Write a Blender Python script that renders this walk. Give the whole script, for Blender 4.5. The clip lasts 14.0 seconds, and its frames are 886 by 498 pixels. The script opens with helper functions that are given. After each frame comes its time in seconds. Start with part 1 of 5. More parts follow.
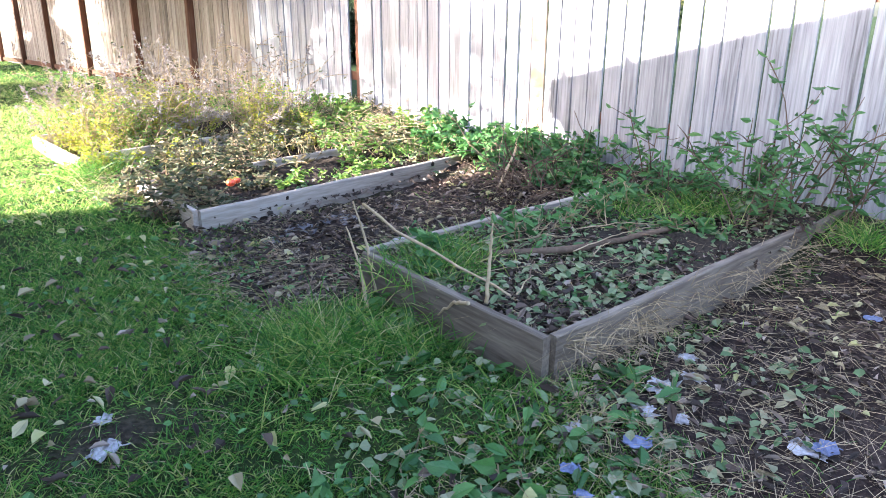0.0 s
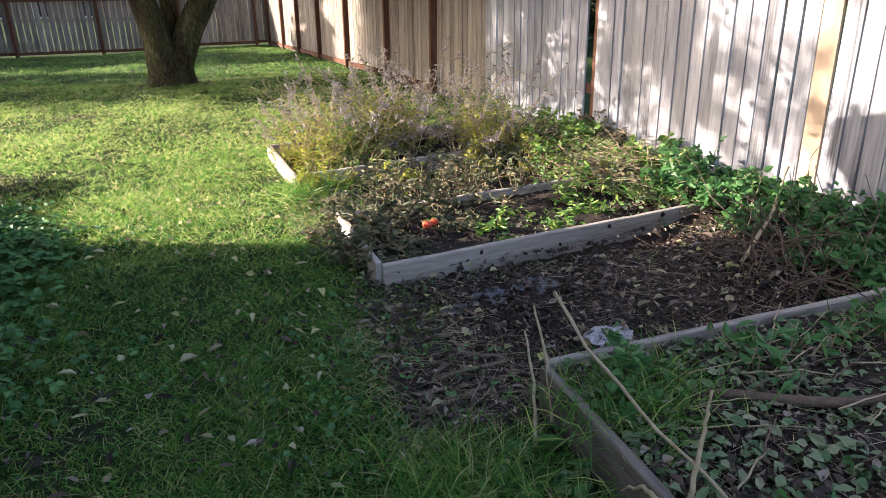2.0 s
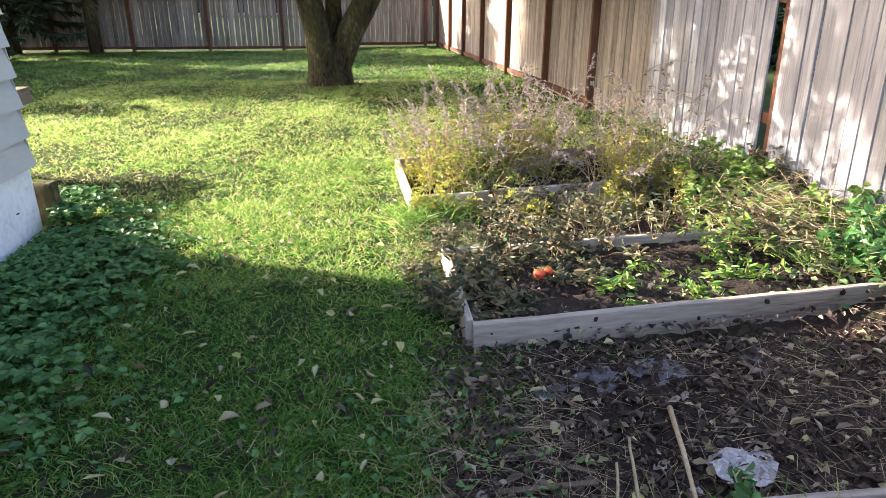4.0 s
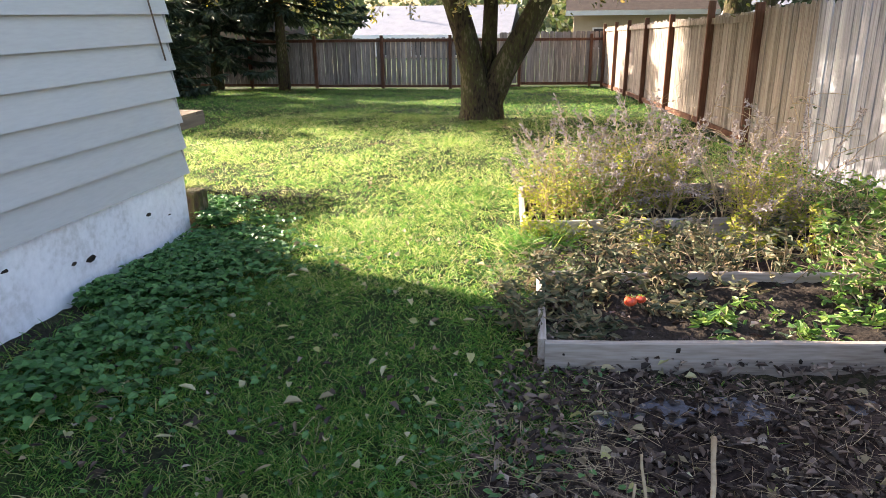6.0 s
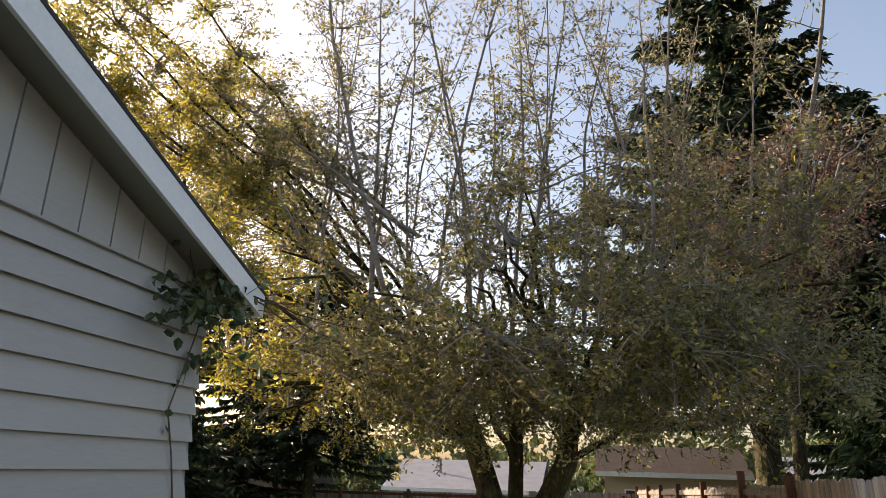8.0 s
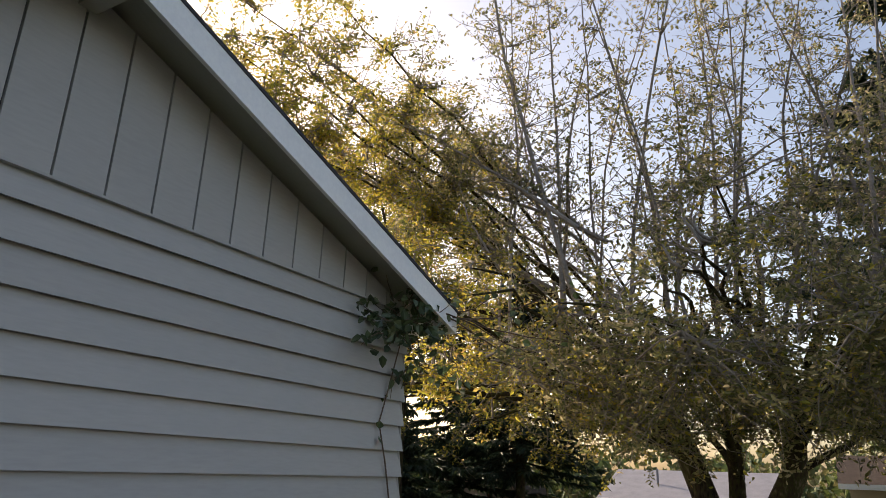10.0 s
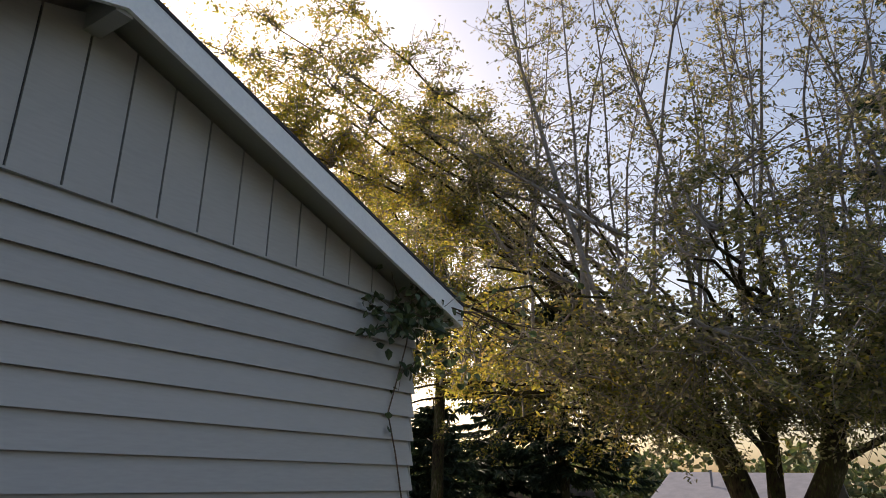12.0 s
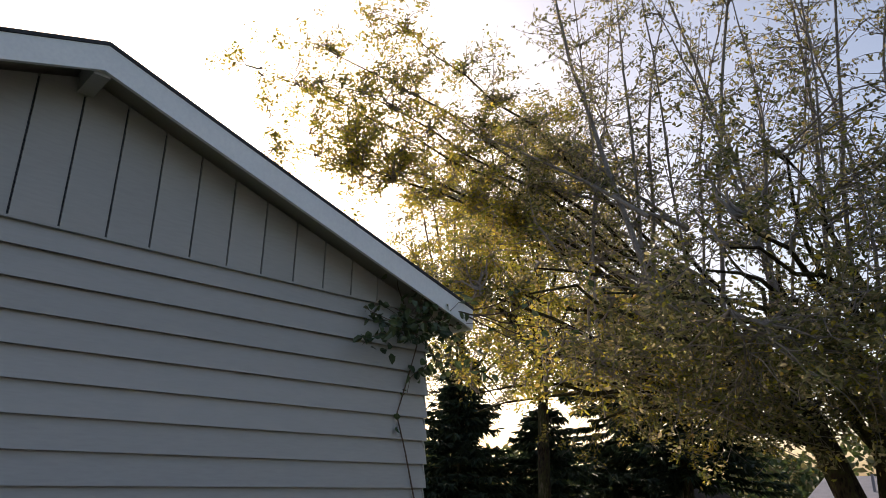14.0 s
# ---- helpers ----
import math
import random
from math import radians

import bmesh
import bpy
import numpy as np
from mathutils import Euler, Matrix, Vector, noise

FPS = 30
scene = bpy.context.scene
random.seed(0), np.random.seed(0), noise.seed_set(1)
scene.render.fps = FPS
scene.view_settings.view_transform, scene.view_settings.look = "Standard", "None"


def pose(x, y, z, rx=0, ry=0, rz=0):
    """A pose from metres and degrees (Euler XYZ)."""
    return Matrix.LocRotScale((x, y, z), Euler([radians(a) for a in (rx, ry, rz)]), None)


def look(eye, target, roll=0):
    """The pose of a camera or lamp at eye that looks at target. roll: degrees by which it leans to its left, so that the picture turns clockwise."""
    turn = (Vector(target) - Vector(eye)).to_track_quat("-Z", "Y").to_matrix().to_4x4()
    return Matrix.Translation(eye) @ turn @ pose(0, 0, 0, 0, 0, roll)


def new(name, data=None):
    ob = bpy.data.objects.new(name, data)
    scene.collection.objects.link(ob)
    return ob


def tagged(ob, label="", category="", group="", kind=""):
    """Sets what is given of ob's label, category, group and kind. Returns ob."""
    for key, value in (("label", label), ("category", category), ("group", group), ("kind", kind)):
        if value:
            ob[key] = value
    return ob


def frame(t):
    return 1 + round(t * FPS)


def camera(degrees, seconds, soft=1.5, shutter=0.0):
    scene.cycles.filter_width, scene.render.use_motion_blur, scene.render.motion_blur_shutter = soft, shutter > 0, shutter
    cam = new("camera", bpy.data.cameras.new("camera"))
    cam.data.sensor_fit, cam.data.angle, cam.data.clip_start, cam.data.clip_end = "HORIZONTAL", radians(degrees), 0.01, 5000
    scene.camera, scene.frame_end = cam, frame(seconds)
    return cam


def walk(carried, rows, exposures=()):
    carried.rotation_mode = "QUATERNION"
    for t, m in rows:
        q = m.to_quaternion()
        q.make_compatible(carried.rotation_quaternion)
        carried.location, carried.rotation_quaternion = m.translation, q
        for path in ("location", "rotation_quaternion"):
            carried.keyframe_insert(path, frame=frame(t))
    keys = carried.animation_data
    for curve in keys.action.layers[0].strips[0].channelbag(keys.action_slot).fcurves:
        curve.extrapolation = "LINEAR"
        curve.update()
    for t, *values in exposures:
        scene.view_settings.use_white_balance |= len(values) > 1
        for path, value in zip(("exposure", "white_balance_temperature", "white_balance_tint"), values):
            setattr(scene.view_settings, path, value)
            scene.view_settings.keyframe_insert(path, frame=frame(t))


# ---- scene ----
cam = camera(65.9, 14.0, soft=0.75)
PATH = [
    (0, (1.421, 1.514, 1.404), (2.606, 2.969, 0.712), 2.0),
    (0.5, (1.502, 1.622, 1.439), (2.651, 3.093, 0.721), 1.3),
    (1, (1.685, 1.774, 1.543), (2.717, 3.321, 0.806), 1.1),
    (1.2, (1.744, 1.822, 1.571), (2.696, 3.422, 0.84), 1.2),
    (1.5, (1.837, 1.933, 1.643), (2.635, 3.605, 0.89), 0.9),
    (2, (2.03, 2.132, 1.674), (2.6, 3.89, 0.909), -0.1),
    (2.5, (2.25, 2.324, 1.658), (2.718, 4.11, 0.89), 0.1),
    (3, (2.394, 2.468, 1.65), (2.686, 4.292, 0.885), 0.4),
    (3.5, (2.43, 2.669, 1.686), (2.64, 4.506, 0.922), 0.5),
    (3.7, (2.431, 2.713, 1.7), (2.616, 4.553, 0.937), 0.4),
    (5.8, (2.836, 2.655, 1.605), (2.509, 4.489, 0.878), -0.6),
    (6, (2.861, 2.644, 1.588), (2.518, 4.504, 0.938), -0.7),
    (6.5, (2.885, 2.583, 1.593), (2.509, 4.539, 1.411), -0.4),
    (7, (2.887, 2.671, 1.621), (2.495, 4.61, 1.918), 0.3),
    (7.5, (2.891, 2.769, 1.632), (2.491, 4.64, 2.216), 1.1),
    (8, (2.963, 2.705, 1.681), (2.527, 4.56, 2.287), 1.6),
    (8.5, (3.0, 2.659, 1.709), (2.54, 4.503, 2.331), 1.5),
    (9, (2.976, 2.608, 1.704), (2.462, 4.44, 2.322), 1.5),
    (9.2, (3.0, 2.607, 1.695), (2.307, 4.38, 2.309), 1.0),
    (11.3, (3.26, 2.577, 1.572), (2.211, 4.162, 2.193), 2.0),
    (11.5, (3.294, 2.572, 1.544), (2.235, 4.149, 2.169), 1.8),
    (12, (3.501, 2.65, 1.515), (2.434, 4.217, 2.151), 0.9),
    (12.5, (3.867, 2.77, 1.481), (2.783, 4.325, 2.118), 0.9),
    (13, (4.082, 3.047, 1.451), (2.974, 4.59, 2.076), 1.0),
    (13.5, (4.287, 3.179, 1.448), (3.125, 4.68, 2.076), 0.7),
    (14, (4.508, 3.195, 1.466), (3.147, 4.511, 2.112), 0.8),
]
walk(cam, [(t, look(eye, target, roll)) for t, eye, target, roll in PATH],
     [(0.0, 3.15, 6100, 13), (1.0, 2.45, 6200, 13), (2.0, 1.9, 6500, 14), (3.0, 2.4, 6700, 15), (5.8, 2.4, 6900, 15), (6.5, 2.0, 7200, 16), (7.0, 2.1, 7400, 15), (7.5, 1.35, 7500, 16), (9.0, 1.0, 7500, 17), (11.3, 0.7, 7300, 18), (14.0, 0.5, 7000, 18)])

# ---- light ----
SUN_TRAVEL = Vector((1.0, -0.40, -0.408))
world = bpy.data.worlds.new("sky")
scene.world = world
world.use_nodes = True
wn = world.node_tree
sky = wn.nodes.new("ShaderNodeTexSky")
sky.sky_type, sky.sun_disc = "NISHITA", False
sky.sun_elevation, sky.sun_rotation = math.radians(20.8), math.atan2(-1.0, 0.40)
sky.air_density, sky.dust_density, sky.ozone_density = 1.0, 3.0, 1.0
wn.nodes["Background"].inputs[1].default_value = 0.15
wn.links.new(sky.outputs[0], wn.nodes["Background"].inputs[0])
sun = new("sun", bpy.data.lights.new("sun", "SUN"))
sun.data.energy, sun.data.angle, sun.data.color = 5.0, math.radians(0.4), (1.0, 0.91, 0.76)
sun.matrix_world = look((-30, 14, 14), Vector((-30, 14, 14)) + SUN_TRAVEL)

rng = np.random.default_rng(7)


# ---- materials ----
def blank(name):
    m = bpy.data.materials.new(name)
    m.use_nodes = True
    nt = m.node_tree
    return m, nt, nt.nodes["Principled BSDF"], nt.nodes["Material Output"]


def rgb(c):
    return (c[0], c[1], c[2], 1.0)


def ramp_node(nt, cols, spots=None):
    r = nt.nodes.new("ShaderNodeValToRGB")
    spots = spots or [i / max(1, len(cols) - 1) for i in range(len(cols))]
    el = r.color_ramp.elements
    while len(el) < len(cols):
        el.new(0.5)
    for e, c, p in zip(el, cols, spots):
        e.position, e.color = p, rgb(c)
    return r


def surface(name, cols, scales=(2.0, 30.0), rough=0.85, bump=0.4, depth=0.01, stretch=(1, 1, 1), spread=0.35, tone=0.0, island=False):
    """Two scales of noise through a ramp, fine relief, and a tone of its own for each piece."""
    m, nt, bsdf, out = blank(name)
    n, k = nt.nodes, nt.links
    tc = n.new("ShaderNodeTexCoord")
    mp = n.new("ShaderNodeMapping")
    mp.inputs["Scale"].default_value = stretch
    info = n.new("ShaderNodeObjectInfo")
    add = n.new("ShaderNodeVectorMath")
    add.operation = "MULTIPLY_ADD"
    add.inputs[1].default_value = (37, 91, 53)
    k.new(info.outputs["Random"], add.inputs[0])
    k.new(tc.outputs["Object"], add.inputs[2])
    k.new(add.outputs[0], mp.inputs[0])
    a, b = n.new("ShaderNodeTexNoise"), n.new("ShaderNodeTexNoise")
    for t, sc in ((a, scales[0]), (b, scales[1])):
        t.inputs["Scale"].default_value, t.inputs["Detail"].default_value = sc, 5
        k.new(mp.outputs[0], t.inputs["Vector"])
    mix = n.new("ShaderNodeMix")
    mix.inputs[0].default_value = 0.5
    k.new(a.outputs["Fac"], mix.inputs[2])
    k.new(b.outputs["Fac"], mix.inputs[3])
    mr = n.new("ShaderNodeMapRange")
    mr.inputs[1].default_value, mr.inputs[2].default_value = 0.5 - spread / 2, 0.5 + spread / 2
    k.new(mix.outputs[0], mr.inputs[0])
    r = ramp_node(nt, cols)
    k.new(mr.outputs[0], r.inputs[0])
    col = r.outputs[0]
    if tone:
        hsv = n.new("ShaderNodeHueSaturation")
        tr = n.new("ShaderNodeMapRange")
        tr.inputs[3].default_value, tr.inputs[4].default_value = 1 - tone, 1 + tone
        if island:
            geo = n.new("ShaderNodeNewGeometry")
            k.new(geo.outputs["Random Per Island"], tr.inputs[0])
        else:
            k.new(info.outputs["Random"], tr.inputs[0])
        k.new(tr.outputs[0], hsv.inputs["Value"])
        k.new(col, hsv.inputs["Color"])
        col = hsv.outputs[0]
    k.new(col, bsdf.inputs["Base Color"])
    bsdf.inputs["Roughness"].default_value = rough
    bsdf.inputs["Specular IOR Level"].default_value = 0.5 if rough < 0.5 else 0.15
    bp = n.new("ShaderNodeBump")
    bp.inputs["Strength"].default_value, bp.inputs["Distance"].default_value = bump, depth
    k.new(mix.outputs[0], bp.inputs["Height"])
    k.new(bp.outputs[0], bsdf.inputs["Normal"])
    return m


def foliage(name, cols, glow=0.35, rough=0.55, spots=None):
    """Thin leaves: a tone for each leaf, light passing through."""
    m, nt, bsdf, out = blank(name)
    n, k = nt.nodes, nt.links
    geo = n.new("ShaderNodeNewGeometry")
    r = ramp_node(nt, cols, spots)
    k.new(geo.outputs["Random Per Island"], r.inputs[0])
    t = n.new("ShaderNodeTexNoise")
    t.inputs["Scale"].default_value = 60
    hsv = n.new("ShaderNodeHueSaturation")
    mr = n.new("ShaderNodeMapRange")
    mr.inputs[3].default_value, mr.inputs[4].default_value = 0.7, 1.3
    k.new(t.outputs["Fac"], mr.inputs[0])
    k.new(mr.outputs[0], hsv.inputs["Value"])
    k.new(r.outputs[0], hsv.inputs["Color"])
    k.new(hsv.outputs[0], bsdf.inputs["Base Color"])
    bsdf.inputs["Roughness"].default_value = rough
    tl = n.new("ShaderNodeBsdfTranslucent")
    k.new(hsv.outputs[0], tl.inputs["Color"])
    mix = n.new("ShaderNodeMixShader")
    mix.inputs[0].default_value = glow
    k.new(bsdf.outputs[0], mix.inputs[1])
    k.new(tl.outputs[0], mix.inputs[2])
    k.new(mix.outputs[0], out.inputs["Surface"])
    return m


M_FENCE = surface("weathered_grey_cedar", [(0.10, 0.095, 0.10), (0.22, 0.215, 0.24), (0.31, 0.305, 0.33), (0.40, 0.395, 0.42)], (5, 60), 0.9, 0.6, 0.006, (1, 1, 0.05), 0.34, 0.2)
M_FENCE_TAN = surface("tan_cedar", [(0.12, 0.095, 0.08), (0.26, 0.215, 0.185), (0.37, 0.33, 0.295)], (9, 110), 0.9, 0.7, 0.006, (1, 1, 0.035), 0.28, 0.2)
M_FENCE_DARK = surface("dark_weathered_board", [(0.11, 0.095, 0.085), (0.25, 0.215, 0.20), (0.36, 0.32, 0.305)], (5, 45), 0.9, 0.6, 0.006, (1, 1, 0.06), 0.28, 0.25)
M_FENCE_NEW = surface("fresh_orange_cedar", [(0.34, 0.23, 0.16), (0.46, 0.35, 0.26)], (3, 40), 0.85, 0.4, 0.004, (1, 1, 0.07), 0.5)
M_POST = surface("red_brown_post", [(0.05, 0.022, 0.015), (0.12, 0.055, 0.035), (0.2, 0.11, 0.08)], (4, 40), 0.9, 0.5, 0.004, (1, 1, 0.1), 0.5, 0.2)
M_BED = surface("grey_bed_board", [(0.10, 0.08, 0.065), (0.26, 0.215, 0.185), (0.38, 0.33, 0.30), (0.46, 0.42, 0.39)], (5, 70), 0.9, 0.6, 0.005, (0.1, 1, 1), 0.5, 0.15)
M_BED_BROWN = surface("brown_bed_board", [(0.055, 0.043, 0.035), (0.16, 0.13, 0.11), (0.29, 0.245, 0.21)], (5, 60), 0.9, 0.7, 0.006, (0.1, 1, 1), 0.45, 0.2)
M_SIDING = surface("grey_painted_lap", [(0.34, 0.33, 0.32), (0.40, 0.39, 0.38), (0.45, 0.44, 0.43)], (1.2, 60), 0.7, 0.15, 0.002, (1, 0.15, 1), 0.7, 0.03)
M_CONCRETE = surface("white_painted_foundation", [(0.42, 0.41, 0.42), (0.66, 0.66, 0.70), (0.78, 0.78, 0.82)], (3, 25), 0.9, 0.4, 0.006, (1, 1, 1), 0.5)
M_WHITE = surface("white_fascia_paint", [(0.78, 0.78, 0.80), (0.88, 0.88, 0.88)], (2, 40), 0.6, 0.1, 0.002)
M_ROOF = surface("dark_shingle", [(0.03, 0.03, 0.035), (0.09, 0.09, 0.1)], (5, 80), 0.95, 0.6, 0.006)
M_BARK = surface("mossy_bark", [(0.015, 0.011, 0.008), (0.05, 0.036, 0.024), (0.055, 0.055, 0.02), (0.13, 0.1, 0.07)], (4, 28), 0.95, 1.0, 0.06, (1, 1, 0.35), 0.26)
M_TWIG = surface("grey_twig", [(0.14, 0.12, 0.105), (0.32, 0.285, 0.26)], (3, 30), 0.9, 0.3, 0.004)
M_STALK = surface("dry_stalk", [(0.17, 0.12, 0.07), (0.34, 0.26, 0.17), (0.46, 0.37, 0.26)], (4, 50), 0.85, 0.3, 0.004, (1, 1, 1), 0.5, 0.25, True)
M_STICK = surface("brown_stick", [(0.06, 0.04, 0.03), (0.17, 0.12, 0.09)], (4, 50), 0.9, 0.4, 0.004, (1, 1, 1), 0.5, 0.25, True)
M_SOIL = surface("black_compost", [(0.010, 0.008, 0.007), (0.028, 0.021, 0.017), (0.06, 0.047, 0.038)], (6, 60), 0.95, 1.0, 0.02)
M_SLATE = surface("wet_slate", [(0.025, 0.024, 0.03), (0.06, 0.06, 0.08), (0.13, 0.13, 0.17)], (9, 60), 0.4, 0.6, 0.008)
M_PAPER = surface("crumpled_paper", [(0.12, 0.11, 0.11), (0.34, 0.32, 0.34), (0.5, 0.48, 0.52)], (14, 70), 0.8, 0.3, 0.004)
M_BLUE = surface("blue_scrap", [(0.06, 0.07, 0.14), (0.2, 0.23, 0.36)], (8, 50), 0.7, 0.2, 0.003)
M_GRASS = foliage("lawn_blades", [(0.035, 0.11, 0.018), (0.075, 0.22, 0.035), (0.15, 0.33, 0.055), (0.36, 0.43, 0.11), (0.55, 0.48, 0.27)], 0.6, 0.45, [0, 0.32, 0.64, 0.88, 1.0])
# paler copy of the lawn blades, up to straw; sunlight put into the colour
M_GRASS_SUNLIT = foliage("sunlit_lawn_blades", [(0.16, 0.34, 0.05), (0.34, 0.47, 0.1), (0.54, 0.58, 0.2), (0.68, 0.62, 0.36)], 0.6, 0.45)
M_IVY = foliage("ivy_leaf", [(0.03, 0.05, 0.022), (0.055, 0.085, 0.035), (0.1, 0.12, 0.05)], 0.25, 0.4)
M_CLOVER = foliage("groundcover_leaf", [(0.03, 0.1, 0.028), (0.065, 0.18, 0.05), (0.12, 0.26, 0.075)], 0.35, 0.5)
M_WEED = foliage("weed_leaf", [(0.07, 0.16, 0.03), (0.13, 0.25, 0.045), (0.26, 0.33, 0.07)], 0.35, 0.5)
M_YELLOW = foliage("yellow_green_leaf", [(0.17, 0.24, 0.03), (0.34, 0.36, 0.04), (0.5, 0.45, 0.08)], 0.45, 0.5)
M_WILT = foliage("wilted_leaf", [(0.03, 0.045, 0.022), (0.07, 0.085, 0.04), (0.14, 0.13, 0.07), (0.24, 0.18, 0.10)], 0.25, 0.7)
M_PLUME = foliage("dry_plume", [(0.17, 0.135, 0.13), (0.32, 0.27, 0.265), (0.52, 0.47, 0.46)], 0.3, 0.8)
M_GREYGREEN = foliage("grey_green_leaf", [(0.06, 0.12, 0.045), (0.12, 0.19, 0.08), (0.2, 0.25, 0.13), (0.28, 0.27, 0.17)], 0.25, 0.65)
M_DEAD = foliage("fallen_leaf", [(0.022, 0.014, 0.011), (0.055, 0.035, 0.028), (0.12, 0.08, 0.065), (0.4, 0.32, 0.27)], 0.12, 0.7, [0, 0.5, 0.85, 1.0])
M_PALE = foliage("pale_fallen_leaf", [(0.18, 0.13, 0.08), (0.36, 0.30, 0.18), (0.46, 0.42, 0.26), (0.42, 0.40, 0.16)], 0.2, 0.8)
M_TREE_G = foliage("apple_leaf", [(0.09, 0.105, 0.04), (0.19, 0.19, 0.075), (0.3, 0.275, 0.12), (0.46, 0.38, 0.23)], 0.5, 0.4)
M_TREE_Y = foliage("turning_leaf", [(0.15, 0.17, 0.035), (0.34, 0.32, 0.05), (0.54, 0.44, 0.07), (0.36, 0.24, 0.09)], 0.55, 0.42)
M_RED = foliage("russet_leaf", [(0.06, 0.05, 0.04), (0.12, 0.07, 0.055), (0.2, 0.095, 0.07), (0.2, 0.15, 0.11)], 0.35, 0.5)
M_CONIFER = foliage("conifer_needle", [(0.012, 0.03, 0.018), (0.03, 0.055, 0.032), (0.06, 0.085, 0.045)], 0.15, 0.6)
M_CEDAR = foliage("cedar_spray", [(0.015, 0.035, 0.015), (0.035, 0.065, 0.025), (0.07, 0.1, 0.04)], 0.2, 0.6)
M_BGLEAF = foliage("far_bright_leaf", [(0.05, 0.08, 0.025), (0.10, 0.13, 0.04), (0.18, 0.16, 0.07)], 0.3, 0.6)
M_TOMATO = surface("tomato_skin", [(0.55, 0.05, 0.02), (0.7, 0.10, 0.04)], (5, 20), 0.3, 0.1, 0.002)
M_TAN_WALL = surface("beige_stucco", [(0.45, 0.36, 0.26), (0.52, 0.43, 0.33)], (2, 40), 0.9, 0.3, 0.005)
M_BROWN_ROOF = surface("brown_shingle", [(0.04, 0.03, 0.025), (0.085, 0.065, 0.055)], (4, 60), 0.95, 0.5, 0.01)
M_PALE_ROOF = surface("pale_roof", [(0.2, 0.2, 0.225), (0.28, 0.28, 0.31)], (2, 40), 0.8, 0.3, 0.01)
M_SHED = surface("dark_shed_wall", [(0.12, 0.09, 0.07), (0.2, 0.16, 0.12)], (2, 40), 0.9, 0.3, 0.01)
M_GLASS = surface("dark_pane", [(0.03, 0.035, 0.04), (0.06, 0.07, 0.08)], (2, 20), 0.1, 0.0, 0.001)
M_DECK = surface("deck_board", [(0.10, 0.075, 0.06), (0.22, 0.18, 0.15)], (3, 40), 0.9, 0.5, 0.005, (1, 0.1, 1), 0.5)


# ---- mesh helpers ----
def link_mesh(name, verts, faces, mat, parent=None, smooth=False, label=""):
    me = bpy.data.meshes.new(name)
    me.from_pydata(np.asarray(verts).tolist(), [], faces.tolist() if isinstance(faces, np.ndarray) else faces)
    me.materials.append(mat)
    if smooth:
        me.polygons.foreach_set("use_smooth", [True] * len(me.polygons))
    ob = new(name, me)
    if parent:
        ob.parent = parent
    if label:
        ob["label"] = label
    return ob


def part(name, bm, mat, parent=None, label="", bevel=0.0):
    if bevel:
        bmesh.ops.bevel(bm, geom=bm.edges[:], offset=bevel, segments=1, affect="EDGES")
    me = bpy.data.meshes.new(name)
    bm.to_mesh(me)
    bm.free()
    me.materials.append(mat)
    ob = new(name, me)
    if parent:
        ob.parent = parent
    if label:
        ob["label"] = label
    return ob


def empty(name, at=(0, 0, 0)):
    ob = new(name)
    ob.location = at
    return ob


def box(x0, x1, y0, y1, z0, z1):
    bm = bmesh.new()
    bmesh.ops.create_cube(bm, size=1)
    for v in bm.verts:
        v.co = Vector((x0 + (v.co.x + 0.5) * (x1 - x0), y0 + (v.co.y + 0.5) * (y1 - y0), z0 + (v.co.z + 0.5) * (z1 - z0)))
    return bm


def prism(profile, axis, a, b):
    """A profile of (u, v) pushed from a to b along x, y or z."""
    bm = bmesh.new()
    put = {"x": lambda u, v, w: (w, u, v), "y": lambda u, v, w: (u, w, v), "z": lambda u, v, w: (u, v, w)}[axis]
    one = [bm.verts.new(put(u, v, a)) for u, v in profile]
    two = [bm.verts.new(put(u, v, b)) for u, v in profile]
    bm.faces.new(one)
    bm.faces.new(two)
    for i in range(len(one)):
        j = (i + 1) % len(one)
        bm.faces.new((one[i], one[j], two[j], two[i]))
    bmesh.ops.recalc_face_normals(bm, faces=bm.faces)
    return bm


def unit(v):
    return v / np.maximum(np.linalg.norm(v, axis=-1, keepdims=True), 1e-9)


def ways(n, low=-1.0, high=1.0):
    z = rng.uniform(low, high, n)
    a = rng.uniform(0, 2 * np.pi, n)
    r = np.sqrt(np.maximum(0, 1 - z * z))
    return np.stack([r * np.cos(a), r * np.sin(a), z], 1)


def leaf_arrays(P, D, L, W, fold=0.25, facing=None, lift=0.0):
    """Folded six-cornered leaves: base, two shoulders a side, tip."""
    P, D = np.asarray(P, float), unit(np.asarray(D, float))
    n = len(P)
    L, W = np.broadcast_to(L, n)[:, None], np.broadcast_to(W, n)[:, None]
    up = ways(n) if facing is None else unit(np.asarray(facing, float) + 0.35 * rng.normal(size=(n, 3)))
    S = unit(np.cross(D, up))
    N = unit(np.cross(S, D))
    f = fold * W
    V = np.stack([P, P + D * L * 0.35 + S * W * 0.5 + N * f, P + D * L * 0.72 + S * W * 0.36 + N * f * 0.6,
                  P + D * L - N * L * (0.12 - lift), P + D * L * 0.72 - S * W * 0.36 + N * f * 0.6, P + D * L * 0.35 - S * W * 0.5 + N * f], 1).reshape(-1, 3)
    k = np.arange(n)[:, None] * 6
    F = np.concatenate([k + np.array([[0, 1, 2, 3]]), k + np.array([[0, 3, 4, 5]])], 0)
    return V, F


